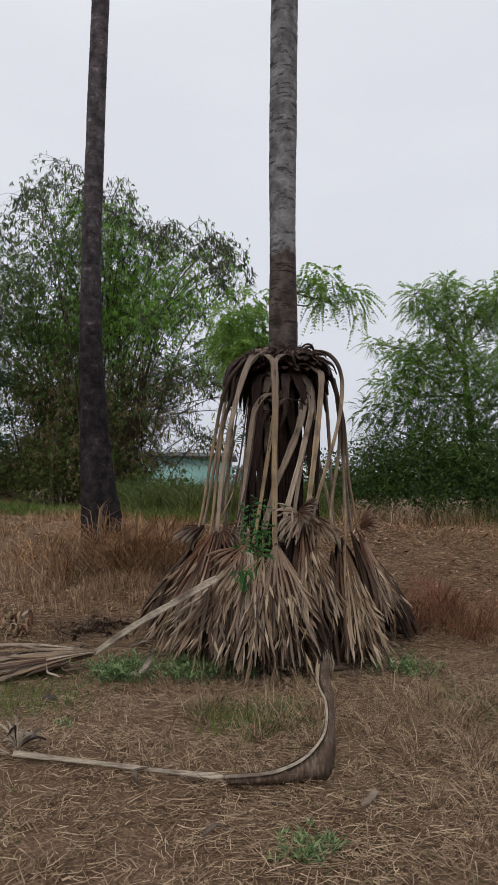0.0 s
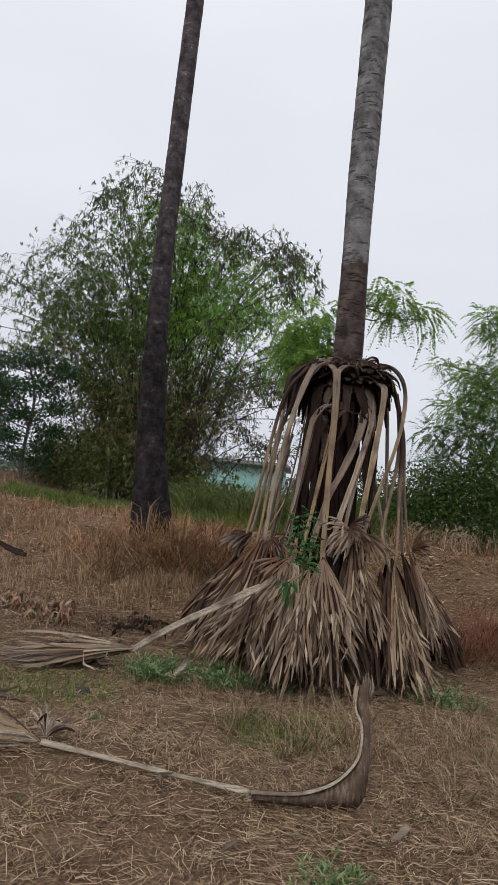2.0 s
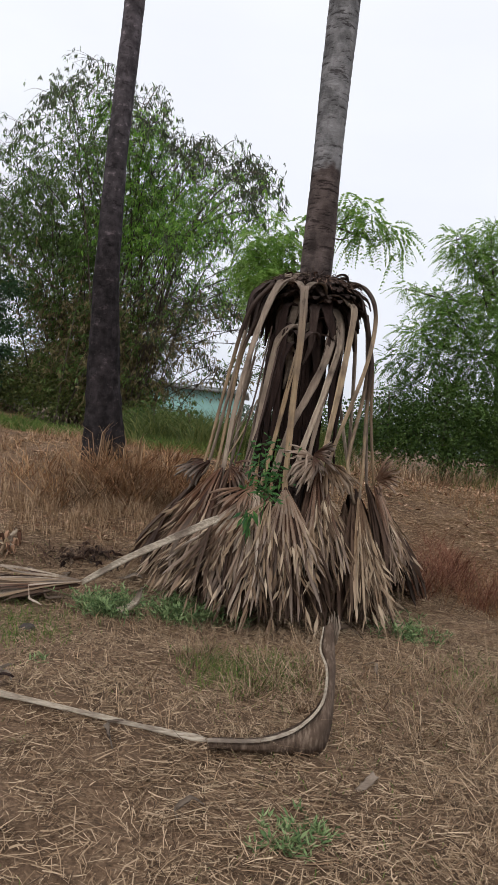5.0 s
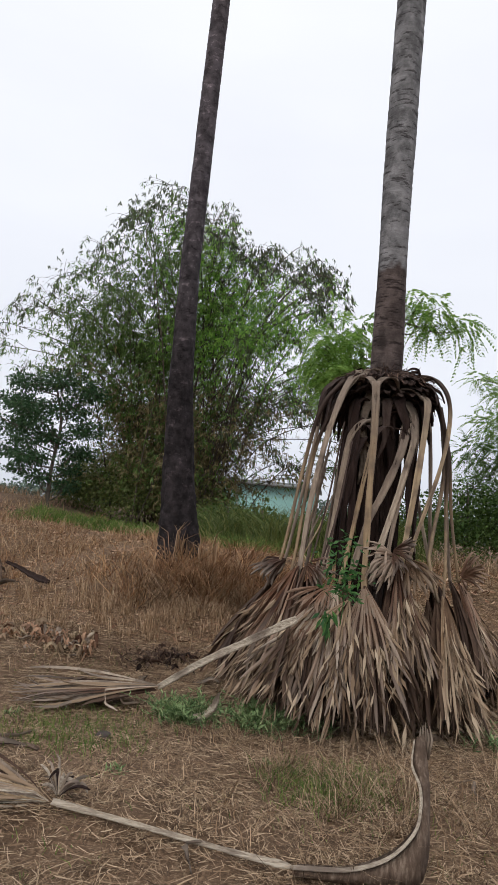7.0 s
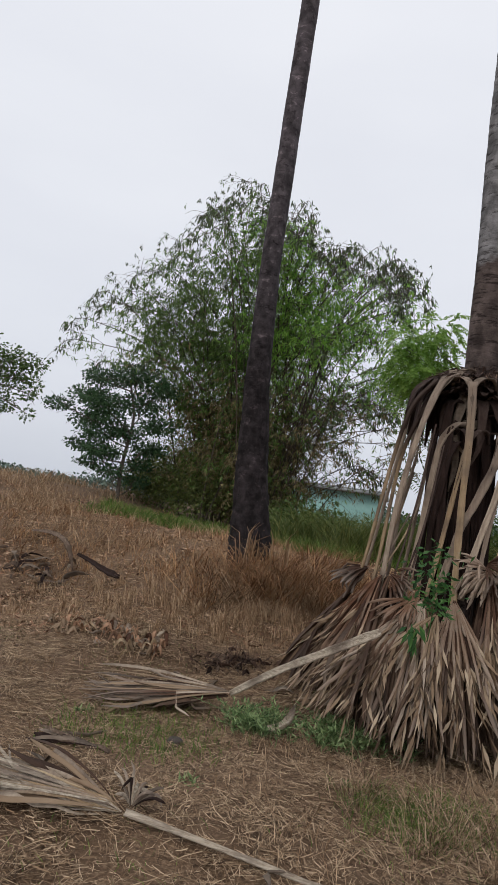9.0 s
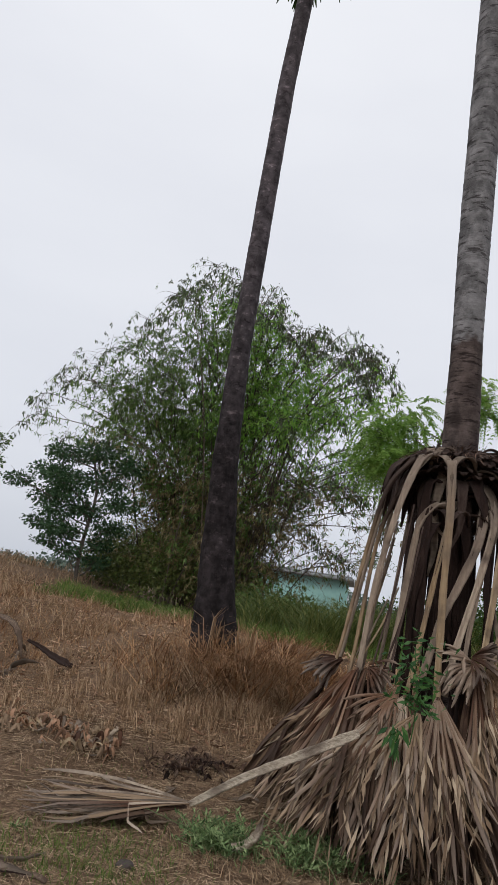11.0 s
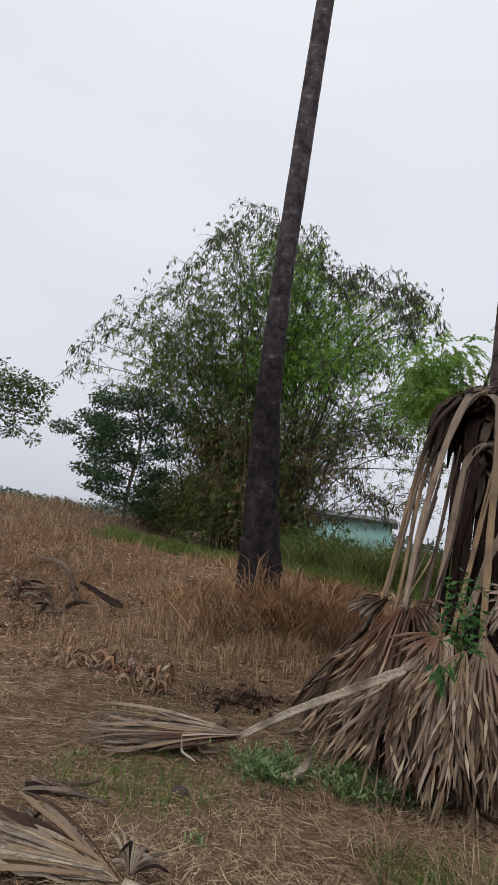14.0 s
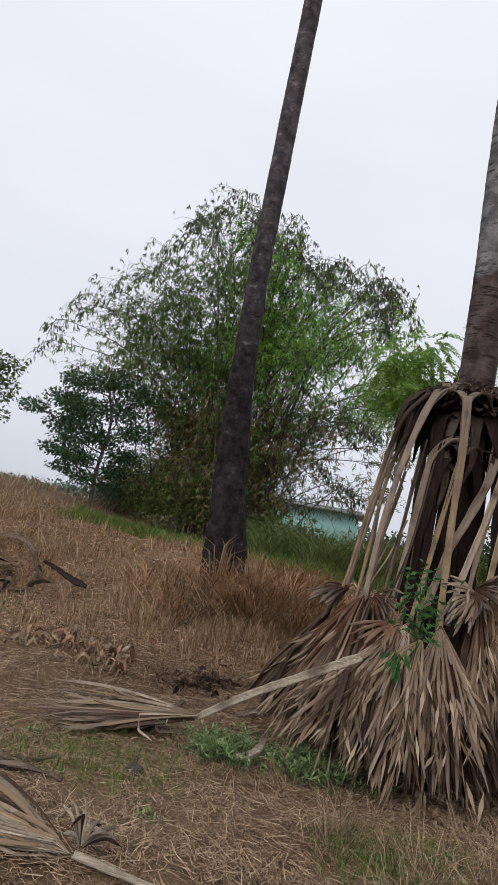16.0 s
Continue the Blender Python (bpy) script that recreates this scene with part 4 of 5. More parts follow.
for i, (k, apex, aim, opening, length, count, tone) in enumerate(FANS):
    a, b = polar(*apex), polar(*aim)
    out = unit((b - a) * (1, 1, 0) + 0.6 * unit(polar(apex[0], 1, 0) - polar(apex[0], 0, 0)))
    segments(pets[k], TONES[tone], True, apex=a, along=b - a, outward=out, length=length * 0.94, spread=opening, count=count + 4, droop=0.10, width=0.027, rows=12, ragged=0.45, seed=100 + i, twist=0.30, fluff=0.06, pile=0.06)
    # a second, shorter layer of broken segments that lies over the first
    segments(pets[k], TONES[tone], False, apex=a + out * 0.03 - UP * 0.02, along=b - a + out * 0.06, outward=out, length=length * 0.70, spread=opening * 0.95, count=count - 18, droop=0.16, width=0.024, rows=11, ragged=0.75, seed=200 + i, twist=0.7, fluff=0.05)
    # older strips packed under the fan, coloured dark as shade in its gaps
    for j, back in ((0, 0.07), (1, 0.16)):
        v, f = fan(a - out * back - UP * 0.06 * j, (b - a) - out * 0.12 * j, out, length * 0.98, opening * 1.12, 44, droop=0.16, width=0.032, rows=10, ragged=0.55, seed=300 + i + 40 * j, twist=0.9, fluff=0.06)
        part("fan_blade", worn(poly_mesh("fan_blade", v, f), 10), M_BLADE_DARK, pets[k], "older fan strips beneath, coloured dark for shade between segments")["kind"] = "stuff"
    # torn tips standing off the fan
    v, f = fan(a, b - a, out, length, opening, 60, droop=0.12, rows=12, ragged=0.5, seed=500 + i, fluff=0.05)
    strip = v.reshape(60, 12, 3, 3)[:, :, 1]
    m = 170
    pick, row = skirt_rng.integers(0, 60, m), skirt_rng.integers(5, 11, m)
    at, way = strip[pick, row], unit(strip[pick, row + 1] - strip[pick, row])
    v, f = leaf_quads(at + out * 0.015, way + skirt_rng.normal(0, 0.20, (m, 3)) + out * 0.14, skirt_rng.uniform(0.10, 0.26, m), skirt_rng.uniform(0.007, 0.015, m), out + skirt_rng.normal(0, 0.5, (m, 3)))
    v[:, 2] = np.maximum(v[:, 2], height(v[:, 0], v[:, 1]) + 0.008)
    part("frayed_tip", poly_mesh("frayed_tip", v, f), M_DEBRIS, pets[k], "torn pale leaf tips")["kind"] = "stuff"

# the fronds round the back of the trunk
for i in range(8):
    a0 = 12 + i * 22.0
    a1 = a0 + skirt_rng.normal(0, 8)
    low, reach = skirt_rng.uniform(1.1, 1.35), skirt_rng.uniform(0.66, 0.80)
    pet, line = stalk([(a0, 0.40, 2.90), (a0, 0.55, 2.72), (a0, 0.62, 2.30), (a1, reach, low), (a1, reach + 0.08, low - 0.18)], (0.030, 0.022, 0.017), M_PETGREY, palm)
    out = polar(a1, 1, 0) - polar(a1, 0, 0)
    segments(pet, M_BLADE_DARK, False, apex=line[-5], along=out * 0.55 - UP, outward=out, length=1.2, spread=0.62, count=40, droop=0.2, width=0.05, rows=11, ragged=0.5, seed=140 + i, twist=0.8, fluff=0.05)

# thin split strips among the stalks on the west side
for i in range(9):
    a = ir.uniform(-164, -122)
    z1, low = ir.uniform(1.7, 2.5), ir.uniform(1.1, 1.3)
    stalk([(a + 4, 0.50, z1), (a + ir.normal(0, 3), 0.58, (z1 + low) / 2), (a + ir.normal(0, 6), 0.70, low)], (0.006, 0.011, 0.009), (M_PETIOLE, M_PETGREY, M_BASE)[i % 3], palm, (0.008, 0.005), "split strip of a leaf stalk")

# small crumpled fans caught between the stalks
for k, (az, r0, z0, tip, wide, size) in enumerate(((-76, 0.68, 1.36, (-0.6, -0.35, -0.15), 0.9, 0.34), (-80, 0.70, 1.40, (0.35, -0.5, 0.05), 0.9, 0.30), (-70, 0.70, 1.36, (0.5, -0.4, -0.5), 0.7, 0.36),
                                                  (-12, 0.78, 1.22, (0.3, -0.3, 0.35), 1.1, 0.28), (-140, 0.74, 1.22, (0.6, -0.3, -0.35), 0.9, 0.30), (-160, 0.78, 1.24, (-0.7, -0.1, -0.25), 0.8, 0.36),
                                                  (-104, 0.76, 1.00, (-0.35, -0.5, -0.75), 0.6, 0.52), (-118, 0.74, 1.08, (-0.5, -0.4, -0.5), 0.7, 0.40))):
    out = polar(az, 1, 0) - polar(az, 0, 0)
    v, f = fan(polar(az, r0, z0), tip, out + UP * 0.3, size, wide, 22, droop=0.22, width=0.021, rows=9, ragged=0.45, seed=700 + k, twist=2.4, fluff=0.30)
    part("crumpled_fan", worn(poly_mesh("crumpled_fan", v, f), 9), (M_BLADE, M_BLADE, M_BLADE_TAN, M_BLADE_BROWN)[k % 4], palm, "curled dry fan tips")["kind"] = "stuff"

# rotted stalks whose near-black colour also carries the shade of the hollow
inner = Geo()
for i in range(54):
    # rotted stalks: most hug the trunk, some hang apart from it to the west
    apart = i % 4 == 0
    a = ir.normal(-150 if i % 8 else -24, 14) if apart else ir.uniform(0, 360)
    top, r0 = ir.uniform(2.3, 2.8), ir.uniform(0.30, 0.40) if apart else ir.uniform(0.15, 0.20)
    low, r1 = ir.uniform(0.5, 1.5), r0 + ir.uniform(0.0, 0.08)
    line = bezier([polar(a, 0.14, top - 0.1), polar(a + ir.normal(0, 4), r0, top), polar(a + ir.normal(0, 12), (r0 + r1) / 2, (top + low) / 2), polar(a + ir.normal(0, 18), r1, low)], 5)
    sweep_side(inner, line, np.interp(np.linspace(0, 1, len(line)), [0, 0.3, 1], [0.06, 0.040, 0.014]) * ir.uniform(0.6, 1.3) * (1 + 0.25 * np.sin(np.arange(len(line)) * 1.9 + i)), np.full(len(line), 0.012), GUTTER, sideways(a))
part("rotted_core", inner, M_CORE, palm, "old rotted leaf stalks, near-black for shade inside the skirt")["kind"] = "stuff"

# the cap: dark straps of old leaf bases arching out from the trunk, long round the sides and the back, torn short in front
for i in range(170):
    g = Geo()
    a = i * 137.5 % 360 - 180 + ir.normal(0, 4)
    layer = ir.random()
    crest = 2.85 + 0.17 * layer
    front, east = -152 < a < -26, -26 <= a < 30
    reach = (ir.uniform(0.36, 0.50) if front else ir.uniform(0.46, 0.55) if east else ir.uniform(0.50, 0.60)) * (0.86 + 0.16 * layer)
    drop = ir.uniform(0.04, 0.15) if front or east else ir.uniform(0.12, 0.36)
    skew = ir.normal(0, 9)
    leaf_sheet(g, [polar(a, 0.13, crest - 0.10), polar(a + skew * 0.3, 0.13 + reach * 0.25, crest), polar(a + skew * 0.6, reach * 0.70, crest - 0.04 - 0.06 * reach), polar(a + skew * 0.85, reach * 0.96, crest - (0.09 if front else 0.13 + drop * 0.3)),
                   polar(a + skew, reach * (1.02 if front else 1.05), crest - (0.12 if front else 0.18 + drop))],
               ([0, 0.35, 0.75, 1], [0.034, 0.046, 0.042, 0.012]), sideways(a + ir.normal(0, 6)) + UP * ir.normal(0, 0.18), 0.007, -0.2 + 0.3 * ir.random())
    part("torn_leaf_base", g, M_BASE, palm, "torn dark leaf base")
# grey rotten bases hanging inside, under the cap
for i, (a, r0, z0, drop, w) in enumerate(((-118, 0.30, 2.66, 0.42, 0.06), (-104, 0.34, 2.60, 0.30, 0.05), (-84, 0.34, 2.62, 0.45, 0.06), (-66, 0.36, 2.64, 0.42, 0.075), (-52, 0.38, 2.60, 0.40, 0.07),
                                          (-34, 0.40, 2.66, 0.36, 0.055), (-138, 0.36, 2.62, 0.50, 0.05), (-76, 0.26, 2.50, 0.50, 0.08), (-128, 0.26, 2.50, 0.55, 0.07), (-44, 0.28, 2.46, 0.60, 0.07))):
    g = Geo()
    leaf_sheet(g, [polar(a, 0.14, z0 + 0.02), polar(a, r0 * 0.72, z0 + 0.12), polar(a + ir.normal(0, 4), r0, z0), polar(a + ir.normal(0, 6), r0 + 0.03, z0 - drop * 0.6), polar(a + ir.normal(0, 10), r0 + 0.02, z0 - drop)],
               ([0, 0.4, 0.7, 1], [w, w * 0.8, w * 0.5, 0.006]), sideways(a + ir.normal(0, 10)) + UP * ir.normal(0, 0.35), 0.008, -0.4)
    # M_CORE on every other one paints in the dark of the hollow
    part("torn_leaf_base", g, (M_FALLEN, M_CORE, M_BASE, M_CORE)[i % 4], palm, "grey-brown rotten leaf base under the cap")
n = 1500
fa, fr = ir.uniform(0, 2 * math.pi, n), 0.14 + 0.34 * ir.random(n) ** 1.3
fz = 3.03 - 0.95 * (fr - 0.12) ** 2 - 0.05 * ir.random(n)
at = np.stack([RP[0] + fr * np.cos(fa), RP[1] + fr * np.sin(fa), fz], 1)
way = np.stack([np.cos(fa), np.sin(fa), -1.9 * (fr - 0.12)], 1) + ir.normal(0, 0.30, (n, 3))
v, f = leaf_quads(at, way, ir.uniform(0.04, 0.13, n), ir.uniform(0.002, 0.006, n), UP + ir.normal(0, 0.6, (n, 3)))
part("leaf_fibre", poly_mesh("leaf_fibre", v, f), M_FIBRE, palm, "matted dark reddish fibre of old leaf bases")["kind"] = "stuff"

bits = np.random.default_rng(55)
n = 900
az, far = radians(-180) + bits.random(n) * math.pi * 1.15, 0.75 + 0.55 * bits.random(n)
at = np.stack([RP[0] + far * np.cos(az), RP[1] + far * np.sin(az) * 0.95, 0 * az], 1)
at[:, 2] = height(at[:, 0], at[:, 1]) + 0.02 + 0.10 * bits.random(n) * (1.35 - far)
way = np.stack([np.cos(az), np.sin(az), -0.35 + 0 * az], 1) + bits.normal(0, 0.45, (n, 3)) * (1, 1, 0.25)
size = bits.uniform(0.08, 0.26, n)
v, f = leaf_quads(at, way, size, bits.uniform(0.010, 0.02, n), UP + bits.normal(0, 0.5, (n, 3)))
stuff("leaf_debris", poly_mesh("leaf_debris", v, f), M_DEBRIS, "broken grey-brown leaf tips piled round the skirt", "dead leaves")

# ---- fallen fronds ----


def fallen(label, line, widths, thick, hint, fan_args, mat=M_PETIOLE):
    g = Geo()
    line = bezier(line, 7)
    u = np.linspace(0, 1, len(line))
    rough = 1 + 0.06 * np.sin(u * 31 + line[0][0]) + 0.05 * np.sin(u * 57)
    sweep(g, line, np.interp(u, *widths) * rough, np.interp(u, [0, 1], thick), GUTTER, hint)
    ob = thing("fallen_frond", tuple(line[0]), label, "palm frond", "fallen fronds")
    pet = part("petiole", g, mat, ob)
    for j, kw in enumerate(fan_args):
        kw = dict(kw)
        m = kw.pop("mat", M_BLADE)
        segments(ob, m, True, **kw)
    return ob


def on(x, y, up=0.0):
    return (x, y, float(height(x, y)) + up)


fallen("broken dead frond leaning on the skirt, fan on the ground",
       [on(-1.36, 6.30, 0.17), (-1.0, 6.195, 0.395), (-0.64, 6.09, 0.618), (-0.28, 5.98, 0.84)], ([0, 0.1, 0.4, 0.93, 0.97, 1], [0.022, 0.027, 0.029, 0.033, 0.032, 0.028]), (0.012, 0.014), (0, -1, 0.4),
       [dict(apex=on(-1.34, 6.31, 0.18), along=(-1, -0.36, -0.10), outward=(0, -0.15, 1), length=1.16, spread=0.26, count=60, droop=0.05, width=0.018, rows=11, seed=11, ragged=0.6, twist=1.2, fluff=0.06, pile=0.08, mat=(M_DEBRIS, M_BLADE, M_PETGREY, M_BLADE, M_FALLEN)),
        dict(apex=on(-1.36, 6.33, 0.14), along=(-1, -0.28, -0.10), outward=(0, -0.15, 1), length=0.66, spread=0.46, count=34, droop=0.05, width=0.022, rows=10, seed=12, ragged=0.4, twist=0.5, fluff=0.05, pile=0.05, mat=(M_BLADE_BROWN, M_BLADE_DARK))], mat=M_STICK)
big = fallen("fallen dead frond, its broad leaf base curling up from the straw",
             [(-1.33, 4.1, 0.09), (-0.9, 4.05, 0.068), (-0.4, 3.95, 0.058), (-0.13, 3.90, 0.058)], ([0, 0.15, 0.3, 0.5, 0.6, 0.75, 0.93, 1], [0.019, 0.016, 0.013, 0.014, 0.012, 0.015, 0.018, 0.010]), (0.016, 0.012), (-0.1, -0.55, 0.6),
             [dict(apex=(-1.33, 4.1, 0.09), along=(-1, -0.05, 0.0), outward=(0, -0.2, 1), length=1.25, spread=0.20, count=72, droop=0.06, width=0.014, rows=12, ragged=0.6, seed=13, twist=1.8,
                   fluff=0.035, pile=0.08, mat=(M_STICK, M_PETIOLE, M_DEBRIS, M_STICK, M_PETGREY)),
              dict(apex=(-1.36, 4.12, 0.06), along=(-1, 0.10, 0.02), outward=(0, -0.2, 1), length=0.95, spread=0.5, count=24, droop=0.18, width=0.022, rows=10, ragged=0.5, seed=15, twist=1.2,
                   fluff=0.04, pile=0.06, mat=(M_DEBRIS, M_PETGREY, M_BLADE_DARK)),
              dict(apex=(-1.32, 4.14, 0.09), along=(0.05, 0.30, 0.8), outward=(0.1, -0.7, 0.3), length=0.20, spread=0.65, count=18, droop=0.6, width=0.016, rows=9, ragged=0.6, seed=14, twist=2.2, fluff=0.30, mat=(M_PETGREY, M_STICK, M_STICK, M_FALLEN, M_PETGREY, M_CORE))], mat=M_STICK)


def shell(geo, near_rim, keel, far_rim, thick):
    """A trough of three edges: a near wall and a far wall that meet in a keel, each a thin sheet bulging outward."""
    A, K, B = (bezier(q, 6) for q in (near_rim, keel, far_rim))
    tan = unit(np.gradient(K, axis=0))
    out_a, out_b = unit(np.cross(K - A, tan)), unit(np.cross(tan, K - B))
    ma, mb = (A + K) / 2 + out_a * 0.010, (B + K) / 2 + out_b * 0.010
    down = unit(2 * K - A - B)
    ring = [A, ma, K, mb, B, mb - out_b * thick, K - down * thick * 1.6, ma - out_a * thick]
    v = np.stack(ring, 1)
    n, k = len(A), len(ring)
    f = [(i * k + j, i * k + (j + 1) % k, (i + 1) * k + (j + 1) % k, (i + 1) * k + j) for i in range(n - 1) for j in range(k)]
    geo.add(v, f)
    return A, K


g = Geo()
rim, line = shell(g, [(-0.13, 3.90, 0.055), (0.10, 3.93, 0.065), (0.24, 3.95, 0.105), (0.33, 3.98, 0.155), (0.405, 4.02, 0.235), (0.43, 4.08, 0.31), (0.43, 4.15, 0.385), (0.395, 4.20, 0.46), (0.405, 4.25, 0.565)],
                  [(-0.12, 3.93, 0.004), (0.105, 3.945, 0.002), (0.262, 3.96, 0.002), (0.415, 3.99, 0.006), (0.472, 4.05, 0.10), (0.485, 4.13, 0.235), (0.485, 4.20, 0.37), (0.470, 4.24, 0.49), (0.455, 4.28, 0.60)],
                  [(-0.11, 3.98, 0.040), (0.10, 4.01, 0.050), (0.24, 4.05, 0.085), (0.35, 4.10, 0.14), (0.43, 4.17, 0.22), (0.455, 4.23, 0.31), (0.455, 4.29, 0.42), (0.445, 4.32, 0.50), (0.435, 4.33, 0.585)], 0.012)
base_ob = part("leaf_base", g, M_SHEATH, big, "broad dark weathered leaf base")
g = Geo()
sweep(g, rim + np.array((0, -0.004, 0.004)), np.interp(np.linspace(0, 1, len(rim)), [0, 0.3, 0.55, 1], [0.013, 0.012, 0.009, 0.004]), np.linspace(0.007, 0.004, len(rim)), GUTTER, (-0.5, -0.4, 0.7))
part("rim", g, M_STICK, base_ob, "pale split rim")
for k in range(5):
    g = Geo()
    tip = line[-1] + np.array((0.010 * (k - 2), -0.004 * k, 0))
    tube(g, [tip - UP * 0.12, tip - UP * 0.03 + (0.004 * k, 0, 0), tip + UP * (0.02 + 0.015 * (k % 3))], [0.010, 0.007, 0.002], 5)
    part("splinter", g, M_PETGREY, base_ob)
fallen("dark rotting frond flat in the straw", [on(-1.74, 4.87, 0.03), on(-1.80, 4.88, 0.04), on(-1.88, 4.88, 0.03)], ([0, 1], [0.016, 0.02]), (0.012, 0.014), (0, -0.3, 1),
       [dict(apex=on(-1.8, 4.88, 0.04), along=(-1, 0.02, 0.0), outward=(0, -0.2, 1), length=0.44, spread=0.13, count=14, droop=0.05, width=0.030, rows=9, ragged=0.5, seed=41, twist=1.2, fluff=0.03, pile=0.03,
             mat=(M_CORE, M_FALLEN, M_SHEATH))], mat=M_SHEATH)

# ---- trees and shrubs ----


def pinnate(base, way, size, pairs=13, droop=0.45, wide=0.20):
    """Feathery leaves: leaflets in pairs along a drooping rib."""
    n = len(base)
    way = unit(way)
    t = np.linspace(0.12, 1, pairs)
    side = unit(np.cross(way, UP + rng.normal(0, 0.3, (n, 3))))
    L = np.asarray(size)[:, None, None]
    pos = base[:, None] + way[:, None] * L * t[None, :, None] - UP * L * (droop * t ** 2)[None, :, None]
    allb, allw, alls = [], [], []
    for sgn in (-1, 1):
        w = side[:, None] * sgn + way[:, None] * 0.45 - UP * 0.35 + rng.normal(0, 0.12, pos.shape)
        allb.append(pos.reshape(-1, 3))
        allw.append(w.reshape(-1, 3))
        alls.append(np.broadcast_to(L[..., 0] * wide * (1.15 - 0.5 * t)[None], (n, pairs)).ravel())
    b, w, s = np.concatenate(allb), np.concatenate(allw), np.concatenate(alls)
    return leaf_quads(b, w, s, s * 0.21, UP + rng.normal(0, 0.4, w.shape))


def clump_points(centre, radius, n, flat=0.8):
    """Points in a clump, thicker toward its outside, with the outward direction of each."""
    d = unit(rng.normal(size=(n, 3)))
    rad = radius * rng.random(n) ** 0.55
    lump = 0.72 + 0.5 * vnoise(d[:, 0] * 2 + centre[0], d[:, 2] * 2 + d[:, 1] + centre[2], 1.5)
    p = np.asarray(centre) + d * (rad * lump)[:, None] * np.array((1, 1, flat))
    return p, d


def tree(name, label, foot, trunk_line, radii, clumps, mat, feather=0.0, leaf=(0.07, 0.025), per=260, twigs=14, category="tree", bark_mat=M_BRANCH, flat=0.8, down=0.35, group=""):
    """A tree: tapered trunk, a limb to each clump with twigs in it, and a crown of leaves that follows the clumps."""
    ob = thing(name, foot, label, category, group)
    g = Geo()
    line = bezier(trunk_line, 6)
    tube(g, line, np.linspace(radii[0], radii[1], len(line)), 8)
    part("trunk", g, bark_mat, ob)
    V, F, count = [], [], 0
    for c, r in clumps:
        c = np.asarray(c, float)
        near_i = int(np.argmin(np.linalg.norm(line - c + UP * 0.8 * r, axis=1)))
        a = line[min(near_i, len(line) - 1)]
        g = Geo()
        limb = bezier([a, a * 0.5 + c * 0.5 + rng.normal(0, 0.08 * r, 3) - UP * 0.1, c], 5)
        tube(g, limb, np.linspace(radii[1] * 0.8, radii[1] * 0.25, len(limb)), 5)
        for _ in range(twigs):
            d = unit(rng.normal(size=3) + (0, 0, 0.5))
            start = limb[int(rng.integers(len(limb) // 2, len(limb)))]
            tw = bezier([start, start + d * r * 0.55, start + d * r * 1.0 + rng.normal(0, 0.1 * r, 3) - UP * 0.12 * r], 3)
            tube(g, tw, np.linspace(radii[1] * 0.22, 0.003, len(tw)), 4)
        part("limb", g, bark_mat, ob)
        n = int(per * r * r)
        p, d = clump_points(c, r, n, flat)
        w = d + rng.normal(0, 0.5, d.shape) - UP * down
        if feather:
            v, f = pinnate(p, w, rng.uniform(0.7, 1.3, n) * feather)
        else:
            s = rng.uniform(0.6, 1.3, n)
            v, f = leaf_quads(p, w, s * leaf[0], s * leaf[1])
        V.append(v)
        F.append(f + count)
        count += len(v)
    part("crown", poly_mesh("crown", np.concatenate(V), np.concatenate(F)), mat, ob)["kind"] = "stuff"
    return ob


BAMBOO_X = (-9.4, -9.0, -8.5, -8.2, -7.5, -7.2, -6.5, -5.9, -5.7, -5.3, -4.6, -4.1, -3.6, -3.1, -2.8, -2.0, -1.4, -0.8, -0.4, 0.0, 0.3)
BAMBOO_Z = (5.0, 6.3, 7.3, 7.7, 7.5, 8.6, 9.2, 8.8, 10.2, 9.9, 10.2, 9.3, 9.6, 9.4, 8.7, 8.5, 8.5, 8.0, 7.9, 7.0, 6.2)


def bamboo_top(x, y=17.0):
    """The clump's outline: the height of its crown over each place; it rises and widens toward the back."""
    k = (y - 1.2) / 15.8
    return 1.5 + (np.interp(-0.3 + (x + 0.3) / k, BAMBOO_X, BAMBOO_Z) - 1.55) * k - 0.9 * vnoise(x, 0.4 * y, 1.7) ** 2


def bamboo_thick(x, z):
    """How leafy the clump is at a place: thin and twiggy low on its eastern side."""
    thin = smooth(-4.0, -2.8, x) * smooth(6.2, 5.0, z)
    edge = smooth(2.0, 0.4, bamboo_top(x) - z)
    return (1 - 0.82 * thin) * (1 - 0.78 * edge)


